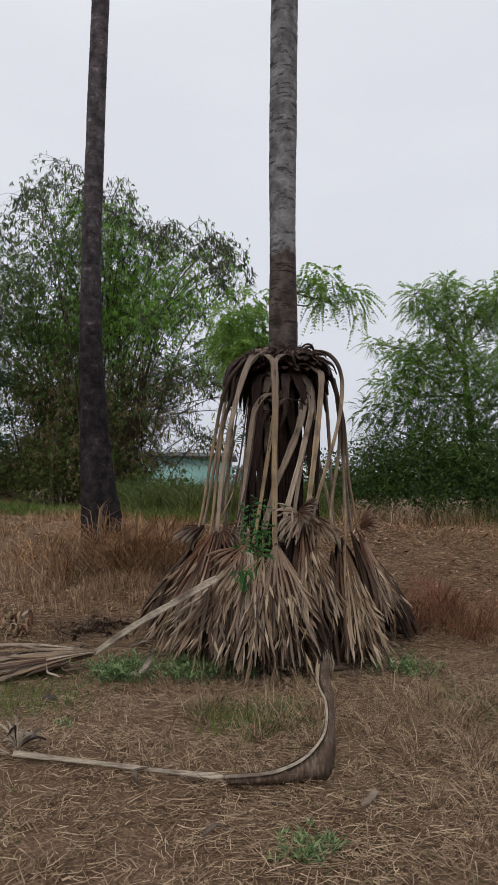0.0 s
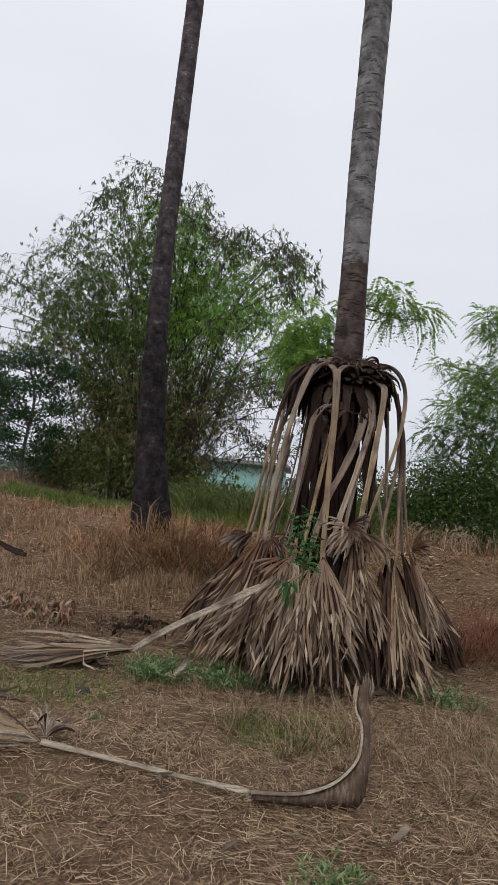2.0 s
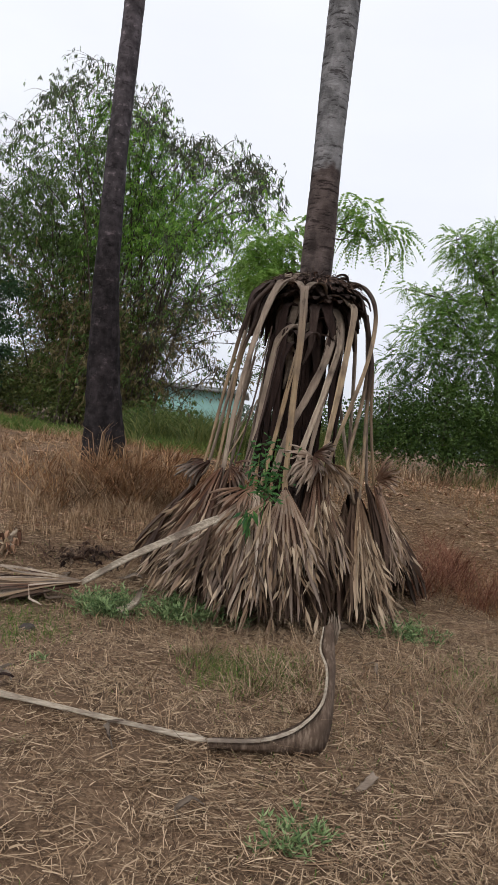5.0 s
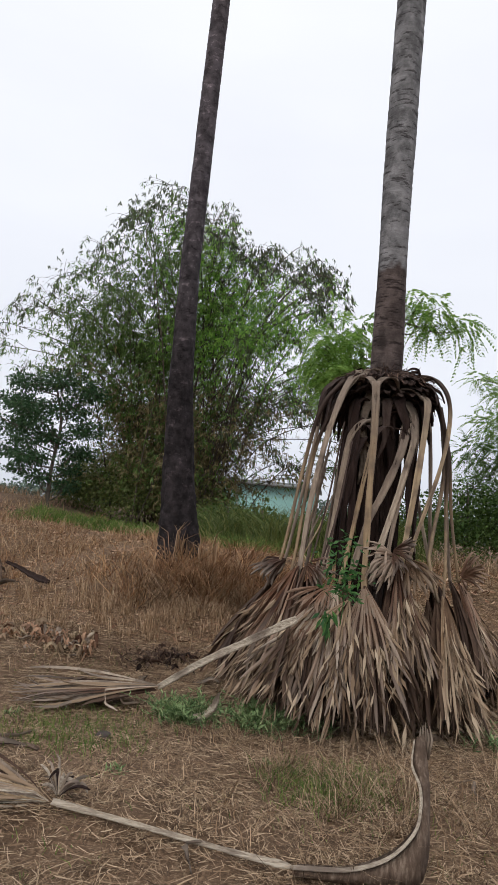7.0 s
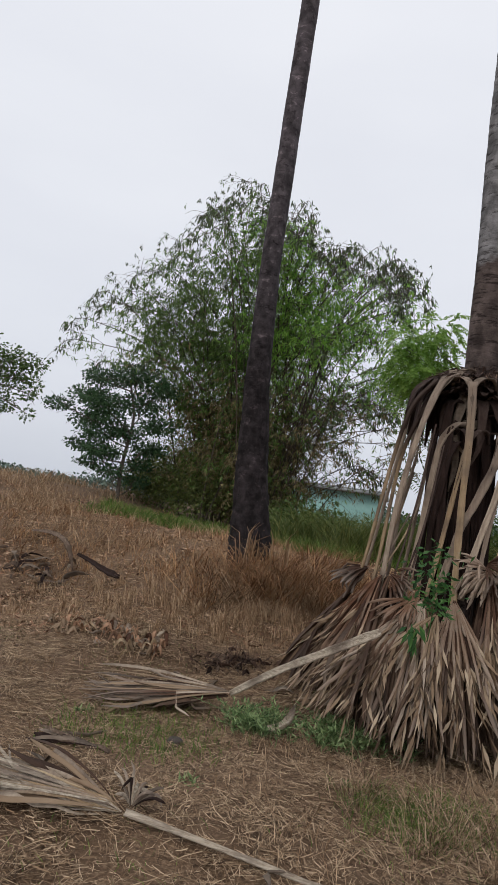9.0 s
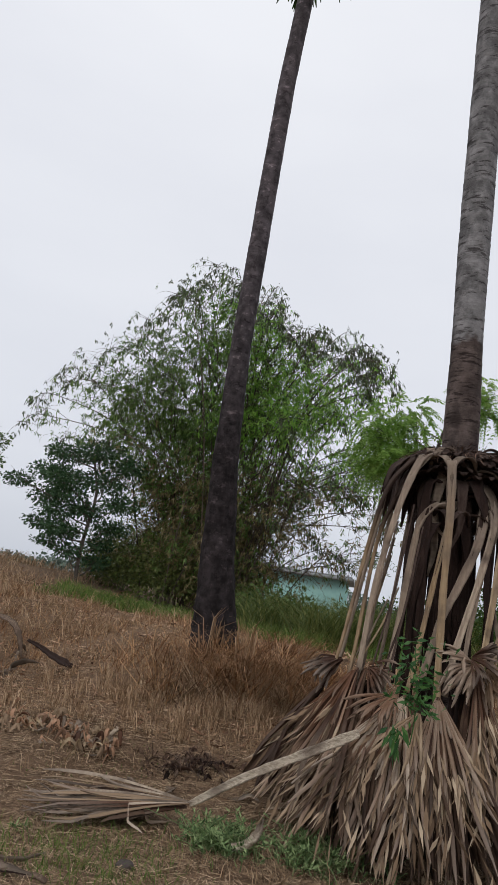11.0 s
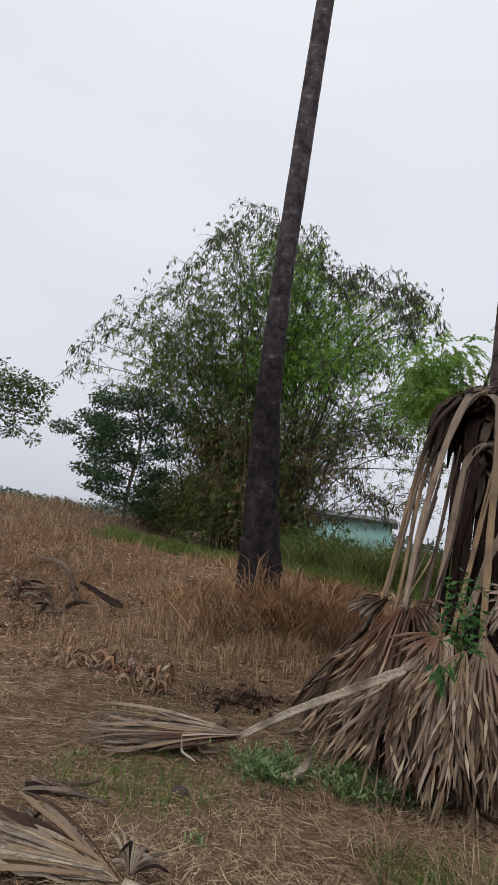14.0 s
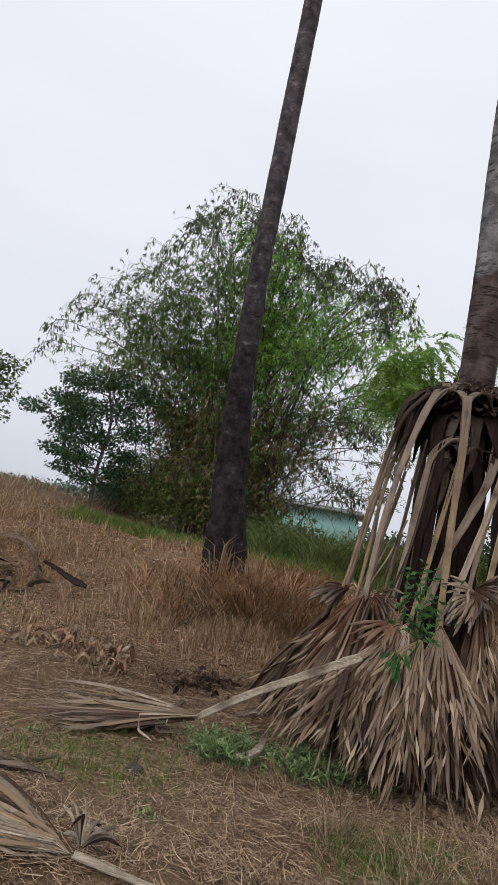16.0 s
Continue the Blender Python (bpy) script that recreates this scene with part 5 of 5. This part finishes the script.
def bamboo(foot, culms, seed):
    """A bamboo clump: arching culms from one root, branchlets, and hanging narrow leaves in small bunches."""
    r = np.random.default_rng(seed)
    ob = thing("bamboo_clump", foot, "tall spreading bamboo clump with thin arching stems", "bamboo")
    B, W, S, D = [], [], [], []
    foot = np.array(foot)
    for i in range(culms):
        tx = r.uniform(-9.5, 0.1)
        ty = foot[1] + r.uniform(-2.6, 2.6) * (1 - 0.4 * abs(tx + 4.8) / 5)
        tz = float(bamboo_top(tx, ty)) * (1 - 0.5 * r.random() ** 1.7)
        if i % 5 == 0:
            tx = r.uniform(-4.2, -0.8)
            tz = float(bamboo_top(tx, ty)) * r.uniform(0.9, 1.0)
        if i % 12 == 4:
            tx, tz = r.uniform(-7.4, -5.0), r.uniform(3.6, 6.4)
        if i > culms - 26:
            tx, tz = r.uniform(-2.6, 0.3), r.uniform(2.6, 5.8)
        tip = np.array((tx, ty, max(tz, 2.6 + 1.5 * float(smooth(-4.8, -6.8, tx)))))
        a = foot + r.normal(0, 0.45, 3) * (1.3, 1, 0) + (tip - foot) * (0.08, 0.1, 0)
        a[2] = float(height(a[0], a[1])) - 0.1
        flat = (tip - a) * (1, 1, 0)
        far = np.linalg.norm(flat)
        out = flat / (far + 1e-6)
        knee = a + flat * 0.42 + UP * (tip[2] - a[2]) * (0.62 + 0.05 * far)
        line = bezier([a, a + flat * 0.12 + UP * (tip[2] - a[2]) * 0.28, knee, tip - out * 0.35 + UP * 0.02, tip + out * 0.25 - UP * 0.3], 7)
        g = Geo()
        n = len(line)
        tube(g, line, np.interp(np.linspace(0, 1, n), [0, 0.6, 1], [0.020, 0.012, 0.003]), 5)
        for _ in range(44):
            j = int(r.uniform(0.18, 1.0) * (n - 1))
            ln = r.uniform(0.35, 1.3) * (1.1 - 0.45 * j / n)
            d = unit(r.normal(size=3) * (1, 1, 0.7) + out * 0.3 + UP * 0.2)
            tw = bezier([line[j], line[j] + d * ln * 0.6, line[j] + d * ln - UP * 0.2 * ln], 3)
            if tw[-1][2] > bamboo_top(tw[-1][0], tw[-1][1]) + 0.05:
                continue
            tube(g, tw, np.linspace(0.006, 0.002, len(tw)), 4)
            lush = float(smooth(-4.6, -3.4, tw[-1][0]) * smooth(4.4, 5.4, tw[-1][2]))
            bunches = 1 + int(r.integers(4, 8) * bamboo_thick(tw[-1][0], tw[-1][2]) * (1 + 0.1 * lush))
            for _ in range(bunches):
                q = tw[int(r.integers(1, len(tw)))] + r.normal(0, 0.17, 3)
                # bunches near the outline mostly take the darkened, backlit leaf colour
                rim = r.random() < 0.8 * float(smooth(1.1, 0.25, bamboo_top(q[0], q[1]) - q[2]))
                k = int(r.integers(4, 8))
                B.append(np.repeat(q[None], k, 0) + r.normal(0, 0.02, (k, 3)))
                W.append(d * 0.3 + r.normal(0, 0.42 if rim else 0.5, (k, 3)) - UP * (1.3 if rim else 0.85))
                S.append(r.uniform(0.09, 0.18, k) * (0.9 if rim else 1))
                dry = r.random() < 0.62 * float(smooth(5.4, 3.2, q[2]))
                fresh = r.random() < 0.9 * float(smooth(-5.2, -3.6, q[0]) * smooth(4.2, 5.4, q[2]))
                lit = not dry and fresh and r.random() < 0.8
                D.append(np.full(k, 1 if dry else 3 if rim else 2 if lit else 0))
        part("culm", g, M_CULM, ob)
        for j in (n - 1, n - 2, n - 3, n - 5, n - 7, n - 9):
            k = int(r.integers(5, 9))
            B.append(np.repeat(line[j][None], k, 0) + r.normal(0, 0.05, (k, 3)))
            W.append(out * 0.2 + r.normal(0, 0.4, (k, 3)) - UP * 1.2)
            S.append(r.uniform(0.12, 0.22, k))
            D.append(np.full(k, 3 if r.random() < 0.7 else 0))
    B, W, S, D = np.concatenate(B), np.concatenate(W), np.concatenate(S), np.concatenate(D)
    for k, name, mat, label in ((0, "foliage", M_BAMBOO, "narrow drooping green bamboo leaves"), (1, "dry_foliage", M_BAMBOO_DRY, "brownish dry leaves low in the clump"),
                                (2, "fresh_foliage", M_BAMBOO_FRESH, "bright fresh green bamboo leaves"), (3, "tip_foliage", M_BAMBOO_DARK, "hanging leaf bunches at the stem tips, darkened as against the sky")):
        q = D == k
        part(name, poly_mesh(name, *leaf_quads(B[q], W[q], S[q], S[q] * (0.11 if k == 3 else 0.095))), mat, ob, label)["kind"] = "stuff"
    return ob


bamboo(on(-4.1, 18.0), 118, 17)

tree("tree", "bushy green tree with feathery drooping leaves", on(4.7, 14.3), [on(4.7, 14.3, -0.2), (4.65, 14.3, 2.4), (4.5, 14.2, 3.6), (4.4, 14.2, 4.6)], (0.11, 0.035),
     [((4.0, 14, 5.85), 0.42), ((3.6, 14, 5.35), 0.5), ((4.4, 14.1, 5.3), 0.6), ((3.35, 14, 5.65), 0.28), ((4.0, 14, 4.65), 0.6), ((3.2, 13.9, 4.4), 0.5), ((2.50, 14, 4.62), 0.20), ((5.2, 14, 5.6), 0.8),
      ((3.5, 13.8, 4.0), 0.6), ((4.4, 13.8, 4.0), 0.7), ((2.85, 13.8, 3.7), 0.5), ((5.5, 14, 4.4), 1.0)], M_TREELEAF, feather=0.29, per=640, twigs=18, flat=0.7, group="trees")
tree("tree", "low tree with dense green feathery leaves", on(3.6, 13.9), [on(3.6, 13.9, -0.2), (3.6, 13.9, 1.6), (3.5, 13.8, 2.6)], (0.07, 0.03),
     [((2.45, 13.8, 3.15), 0.42), ((3.2, 13.7, 3.2), 0.6), ((4.0, 13.7, 3.3), 0.7), ((2.5, 13.7, 2.5), 0.5), ((3.2, 13.5, 2.5), 0.65), ((4.1, 13.5, 2.5), 0.8), ((5.2, 13.8, 3.2), 1.0), ((6.2, 14, 3.2), 1.1)],
     M_LOWLEAF, feather=0.30, per=500, twigs=10, flat=0.75, group="trees")
tree("tree", "slender tree with long drooping feathery leaves behind the palm", on(0.6, 12.4), [on(0.6, 12.4, -0.2), (0.55, 12.4, 2.5), (0.5, 12.2, 3.9), (0.75, 12.1, 5.1)], (0.06, 0.02),
     [((-0.25, 12, 4.25), 0.5), ((-0.38, 11.8, 4.5), 0.42), ((-0.12, 11.7, 4.05), 0.45), ((0.0, 11.8, 4.6), 0.4), ((0.05, 12, 4.85), 0.38), ((0.9, 12, 5.3), 0.2), ((1.15, 12, 5.45), 0.26), ((1.4, 12, 5.3), 0.26),
      ((1.25, 12, 5.05), 0.24), ((1.7, 12, 5.1), 0.24), ((1.95, 12, 4.95), 0.18)], M_TREELEAF, feather=0.42, per=330, twigs=6, down=0.9, group="trees")


def bank(x, z, r):
    return ((-0.37 + (x + 0.37) * 0.814, 16.5 + 0.4 * math.sin(3 * x), 1.53 + (z - 1.53) * 0.814), r * 0.80)


tree("tree", "dark green tree with layered branches on the bank", on(-6.85, 16.5), [on(-6.85, 16.5, -0.3), (-6.85, 16.5, 2.3), (-6.75, 16.5, 3.4), (-6.95, 16.5, 4.2)], (0.055, 0.026),
     [bank(-10.6, 4.05, 0.5), bank(-10.0, 4.5, 0.65), bank(-9.3, 4.95, 0.7), bank(-8.3, 5.15, 0.85), bank(-7.5, 4.8, 0.6), bank(-9.9, 3.75, 0.6), bank(-9.1, 4.2, 0.8), bank(-8.2, 4.3, 0.8),
      bank(-10.0, 2.95, 0.5), bank(-9.2, 3.3, 0.65), bank(-8.4, 3.4, 0.6), bank(-9.5, 2.4, 0.4), bank(-8.6, 2.2, 0.5), bank(-9.0, 2.7, 0.55), bank(-7.8, 3.0, 0.65), bank(-7.5, 3.7, 0.65), bank(-8.0, 2.0, 0.5), bank(-8.9, 3.8, 0.6), bank(-8.7, 2.75, 0.55), bank(-8.0, 2.5, 0.5)], M_DARKLEAF, leaf=(0.080, 0.022), per=3000, twigs=14, flat=0.42, group="trees")
tree("tree", "leafy green tree at the field's western edge", on(-16.6, 22), [on(-16.6, 22, -0.3), (-16.6, 22, 3.0), (-16.2, 22, 4.6), (-15.8, 22, 5.4)], (0.14, 0.05),
     [((-13.6, 22, 5.65), 0.62), ((-12.95, 22.2, 5.55), 0.48), ((-12.85, 22, 4.9), 0.42), ((-14.2, 22.3, 5.7), 0.70), ((-13.5, 22, 5.1), 0.6), ((-13.0, 22, 4.5), 0.42), ((-12.9, 22, 3.8), 0.32), ((-14.3, 22, 5.0), 0.85), ((-13.9, 22, 4.1), 0.55), ((-15.3, 22, 6.0), 1.0), ((-16.4, 22, 5.2), 1.2), ((-15.4, 22, 4.4), 0.8)], M_SHRUB, leaf=(0.11, 0.036), per=800, twigs=12, group="trees")


def shrub(x, y, r, tall, mat, label, per=2800, leaf=(0.068, 0.036)):
    z = float(height(x, y))
    return tree("shrub", label, (x, y, z), [(x, y, z - 0.1), (x + 0.05, y, z + tall * 0.5), (x, y, z + tall * 0.8)], (0.035, 0.015),
                [((x, y, z + tall * 0.55), r * 0.95), ((x - r * 0.6, y - 0.1, z + tall * 0.4), r * 0.7), ((x + r * 0.6, y, z + tall * 0.42), r * 0.7), ((x + r * 0.1, y - 0.3, z + tall * 0.25), r * 0.75)],
                mat, leaf=leaf, per=per, twigs=8, category="shrub", group="shrubs")


for x, y, r, tall in ((2.3, 13.4, 0.75, 2.0), (3.3, 13.2, 0.9, 2.3), (4.5, 13.1, 1.0, 2.2), (5.8, 13.4, 1.1, 2.4), (7.2, 14.0, 1.3, 2.6)):
    shrub(x, y, r, tall, M_SHRUB, "dense dark green shrub at the field edge", per=4200, leaf=(0.055, 0.020))
for x, y, r, tall in ((-7.0, 18.8, 0.7, 1.2), (-6.2, 18.0, 0.9, 1.6), (-4.9, 17.4, 1.0, 1.9), (-3.4, 17.6, 0.9, 1.7), (-2.0, 17.8, 0.7, 1.1), (-6.8, 21, 1.4, 2.6)):
    shrub(x, y, r, tall, M_OLIVE, "olive undergrowth shrub below the bamboo", per=1500, leaf=(0.08, 0.028))
for x, y, r, tall in ((-2.3, 15.2, 0.6, 1.0), (-1.5, 14.8, 0.5, 0.95), (-0.6, 15.2, 0.55, 1.0), (0.4, 16.5, 0.8, 1.2), (1.6, 16.0, 0.9, 1.7)):
    shrub(x, y, r, tall, M_SHRUB, "green shrub behind the palms", per=1500, leaf=(0.08, 0.028))

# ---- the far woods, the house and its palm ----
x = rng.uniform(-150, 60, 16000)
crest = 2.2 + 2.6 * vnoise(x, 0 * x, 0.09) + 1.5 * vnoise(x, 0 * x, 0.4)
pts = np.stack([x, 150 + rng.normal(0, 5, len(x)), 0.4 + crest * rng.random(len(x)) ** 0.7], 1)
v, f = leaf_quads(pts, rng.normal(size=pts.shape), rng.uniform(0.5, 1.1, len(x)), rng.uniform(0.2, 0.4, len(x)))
stuff("far_woods", poly_mesh("far_woods", v, f), M_FARLEAF, "line of far trees on the horizon, haze in their colour", "trees")


def box(geo, x0, x1, y0, y1, z0, z1):
    v = [(x, y, z) for z in (z0, z1) for y in (y0, y1) for x in (x0, x1)]
    geo.add(v, [(0, 2, 3, 1), (4, 5, 7, 6), (0, 1, 5, 4), (1, 3, 7, 5), (3, 2, 6, 7), (2, 0, 4, 6)])


hz = float(height(-4, 45)) - 0.2
house = thing("house", (-4.5, 48, hz), "low turquoise rendered house with a flat grey roof edge", "house")
g = Geo()
box(g, -8.5, -1.25, 45.2, 52, hz, 3.72)
part("wall", g, M_WALL, house)
g = Geo()
box(g, -9.0, -0.85, 44.6, 52.5, 3.74, 3.92)
box(g, -8.8, -1.0, 44.75, 52.3, 3.92, 4.02)
part("roof", g, M_ROOF, house)

young = thing("young_palm", on(0.0, 47), "young feather palm beside the house", "palm tree")
g = Geo()
tube(g, [on(0.0, 47, -0.1), (0.0, 47, 3.0), (0.05, 47, 5.2)], [0.12, 0.1, 0.07], 6)
part("trunk", g, M_BRANCH, young)
yr = np.random.default_rng(9)
for i in range(11):
    az, el = i * 2.4, math.radians(70 - 8 * i)
    o = np.array((math.cos(az), math.sin(az), 0))
    line = bezier([(0.05, 47, 5.2), np.array((0.05, 47, 5.2)) + o * 1.1 * math.cos(el) + UP * 0.9 * math.sin(el), np.array((0.05, 47, 5.2)) + o * 2.3 * math.cos(el) + UP * (0.9 * math.sin(el) - 0.6)], 5)
    b = np.repeat(line, 4, 0)
    w = np.tile(np.array((o[1], -o[0], -0.5)), (len(b), 1)) * np.where(np.arange(len(b)) % 2, 1, -1)[:, None] * (1, 1, 1) - UP * 0.6
    v, f = leaf_quads(b, w, np.full(len(b), 0.45), np.full(len(b), 0.03), o + 0 * b)
    part("feather_leaf", poly_mesh("feather_leaf", v, f), M_SHRUB, young)

# ---- weeds and seedlings ----


def weed(cx, cy, r, n, label, mat=M_WEED, tall=0.19, leaf=0.052, name="weed"):
    ob = thing(name, on(cx, cy), label, "weed", "green weeds")
    g, b, w = Geo(), [], []
    per = 15
    for _ in range(max(3, n // per)):
        x, y = rng.normal(cx, r * 0.42), rng.normal(cy, r * 0.36)
        lean = np.array((rng.normal(0, 0.55), rng.normal(0, 0.55), 0))
        up = tall * rng.uniform(0.45, 1.1)
        a = np.array(on(x, y, -0.01))
        stem = bezier([a, a + UP * up * 0.6 + lean * up * 0.4, a + UP * up * 0.95 + lean * up * 1.3], 4)
        tube(g, stem, np.linspace(0.0035, 0.0015, len(stem)), 4)
        q = stem[rng.integers(1, len(stem), per)] + rng.normal(0, 0.006, (per, 3))
        q[:, 2] = np.maximum(q[:, 2], height(q[:, 0], q[:, 1]) + 0.01)
        az = rng.random(per) * 6.283
        b.append(q)
        w.append(np.stack([np.cos(az), np.sin(az), rng.normal(0.65, 0.45, per)], 1))
    b, w = np.concatenate(b), np.concatenate(w)
    s = rng.uniform(0.6, 1.3, len(b)) * leaf
    part("leaves", poly_mesh("leaves", *leaf_quads(b, w, s, s * 0.11, UP + rng.normal(0, 0.35, w.shape))), mat, ob)["kind"] = "stuff"
    part("stem", g, mat, ob)["kind"] = "stuff"
    return ob


weed(-1.07, 6.03, 0.27, 1700, "low patch of narrow-leaved green weeds beside the skirt")
weed(-0.47, 6.16, 0.32, 1900, "low patch of narrow-leaved green weeds at the skirt's edge")
weed(-0.05, 6.15, 0.30, 220, "thin green weeds under the dead fans")
weed(1.35, 6.2, 0.30, 600, "small green weed patch in dry grass")
weed(0.27, 3.28, 0.22, 480, "small green creeping weed in the straw", leaf=0.05, tall=0.04)
weed(-1.25, 4.75, 0.10, 40, "tiny green weed in the straw", leaf=0.05, tall=0.05)
weed(-2.25, 5.75, 0.18, 70, "tiny green weed near the fallen frond", leaf=0.05, tall=0.05)
weed(-0.3, 5.3, 0.14, 50, "tiny green weed in the straw", leaf=0.04, tall=0.05)

seed_ob = thing("seedling", on(0.0, 6.2), "young green climbing plant growing through the dead fronds", "plant")
g = Geo()
stem = bezier([on(0.05, 6.25, 0.0), (0.02, 6.16, 0.5), (0.06, 6.02, 1.0), (0.02, 5.98, 1.42)], 6)
tube(g, stem, np.linspace(0.006, 0.003, len(stem)), 5)
part("stem", g, M_SEEDLING, seed_ob)
n = 210
base = stem[rng.integers(13, len(stem), n)] + rng.normal(0, (0.085, 0.03, 0.05), (n, 3))
size = rng.uniform(0.04, 0.085, n)
v, f = leaf_quads(base, rng.normal(size=(n, 3)) * (1, 0.5, 0.5) - UP * 0.5 + np.array((0, -0.3, 0)), size, size * 0.17)
part("leaves", poly_mesh("leaves", v, f), M_SEEDLING, seed_ob)["kind"] = "stuff"
spray = rng.normal(0, (0.02, 0.02, 0.05), (26, 3)) + np.array((-0.06, 5.95, 0.88))
v, f = leaf_quads(spray, rng.normal(size=(26, 3)) * (0.5, 0.4, 0.3) - UP, rng.uniform(0.07, 0.13, 26), rng.uniform(0.012, 0.02, 26))
part("shoot", poly_mesh("shoot", v, f), M_SEEDLING, seed_ob, "bright young hanging leaves")["kind"] = "stuff"

# ---- litter: curled leaf bases, dark stalks, stones ----


SHEET = [(-1, 0.6), (-0.5, 0.15), (0, 0), (0.5, 0.15), (1, 0.6), (0.5, 0.0), (0, -0.15), (-0.5, 0.0)]


def curl(label, line, w, mat, hint=(0.1, -0.4, 1), thick=0.02, profile=SHEET, shape=(0.35, 0.9, 1, 0.6, 0.08)):
    """A thin curled piece of dead frond."""
    ob = thing("leaf_litter", tuple(line[0]), label, "dead leaf", "palm litter")
    g = Geo()
    line = bezier(line, 5)
    u = np.linspace(0, 1, len(line))
    sweep(g, line, np.interp(u, [0, 0.25, 0.6, 0.85, 1], shape) * w * (1 + 0.15 * np.sin(np.arange(len(line)) * 2.1)), np.full(len(line), thick), profile, hint)
    part("sheath", g, mat, ob)
    return ob


lr = np.random.default_rng(31)


def scrap(label, x, y, size, mat, width, rise=0.10):
    a = lr.random() * 6.28
    pts = [on(x, y, 0.02)]
    for k in range(3):
        a += lr.normal(0, 0.7)
        x, y = x + size / 3 * math.cos(a), y + size / 3 * math.sin(a)
        pts.append(on(x, y, 0.015 + rise * lr.random() * (1 if k < 2 else 0.5)))
    curl(label, pts, width, mat, hint=(lr.normal(), lr.normal(), 0.8), thick=0.009)


curl("pale curled leaf base lying by the weeds", [on(-1.00, 5.98, 0.06), on(-0.92, 5.98, 0.08), on(-0.84, 5.95, 0.16), on(-0.81, 5.96, 0.27)], 0.036, M_STICK, thick=0.03, profile=GUTTER)
curl("dark heavy dead stalk slanting off the bank", [on(-4.46, 9.8, 0.40), on(-4.24, 9.7, 0.33), on(-3.98, 9.58, 0.22), on(-3.68, 9.45, 0.09)], 0.055, M_CORE, hint=(0.3, -0.8, 0.7), thick=0.03, profile=GUTTER, shape=(0.3, 0.5, 0.75, 1.0, 0.7))
curl("dark dead stalk arched over the bank", [on(-5.6, 10.5, 0.36), on(-5.2, 10.35, 0.46), on(-4.9, 10.2, 0.46), on(-4.72, 10.1, 0.32), on(-4.62, 10.05, 0.10)], 0.045, M_SHEATH, hint=(0.3, -0.8, 0.7), thick=0.012)
for i in range(22):
    scrap("dark dry frond scrap on the bank", -5.1 + lr.normal(0, 0.55), 10.0 + lr.normal(0, 0.25), lr.uniform(0.25, 0.6), (M_SHEATH, M_FALLEN, M_CORE)[i % 3], lr.uniform(0.018, 0.05), 0.12)
for i in range(130):
    x = -3.75 + 1.5 * lr.random() ** 0.8
    scrap("brown crumpled dead leaf scrap in the stubble", x, 7.18 + 0.45 * (-2.3 - x) + lr.normal(0, 0.11), lr.uniform(0.06, 0.19), (M_LITTER, M_PETIOLE, M_DEBRIS, M_BLADE_BROWN, M_PETGREY, M_LITTER)[i % 6], lr.uniform(0.008, 0.024), 0.11)
for i in range(54):
    scrap("dark rotted scrap in a low heap", -1.62 + lr.normal(0, 0.20), 7.42 + lr.normal(0, 0.14), lr.uniform(0.07, 0.17), (M_CORE, M_BLADE_DARK, M_SHEATH)[i % 3], lr.uniform(0.010, 0.026), 0.05)
tufts("dry_grass", strewn(10, -1.62, 7.45, 0.17, 0.12, 0.16), 26, (0.08, 0.24), (0.004, 0.009), (0.5, 1.9), M_FIBRE, "dark tangled dead stalks in a low heap")
for x, y, size, w in ((2.35, 6.15, 0.35, 0.03), (2.9, 7.4, 0.35, 0.03), (0.55, 3.65, 0.16, 0.02), (0.95, 6.05, 0.3, 0.03), (-0.55, 3.75, 0.3, 0.014), (-2.3, 5.1, 0.5, 0.03),
                      (-1.95, 6.8, 0.3, 0.03), (-1.7, 6.95, 0.3, 0.03), (-1.2, 7.0, 0.25, 0.03), (-2.1, 6.1, 0.3, 0.02), (1.6, 4.4, 0.25, 0.012), (-0.2, 3.3, 0.2, 0.012), (1.0, 5.2, 0.3, 0.012)):
    scrap("dry frond scrap lying in the straw", x, y, size, M_FALLEN, w, 0.07)


def stone(x, y, r, mat, label):
    bm = bmesh.new()
    bmesh.ops.create_icosphere(bm, subdivisions=3, radius=r)
    for q in bm.verts:
        q.co *= 1 + 0.25 * noise.noise(q.co * (2.2 / r) * 0.5 + Vector((x, y, 0)))
        q.co.z *= 0.65
    me = bpy.data.meshes.new("stone")
    bm.to_mesh(me)
    bm.free()
    me.materials.append(mat)
    ob = tagged(new("stone", me), label, "stone")
    ob.location = on(x, y, r * 0.35)


stone(-1.50, 5.40, 0.055, M_STONE, "small dark stone in the straw")
stone(-2.35, 7.3, 0.045, M_PALE, "small pale stone in the straw")
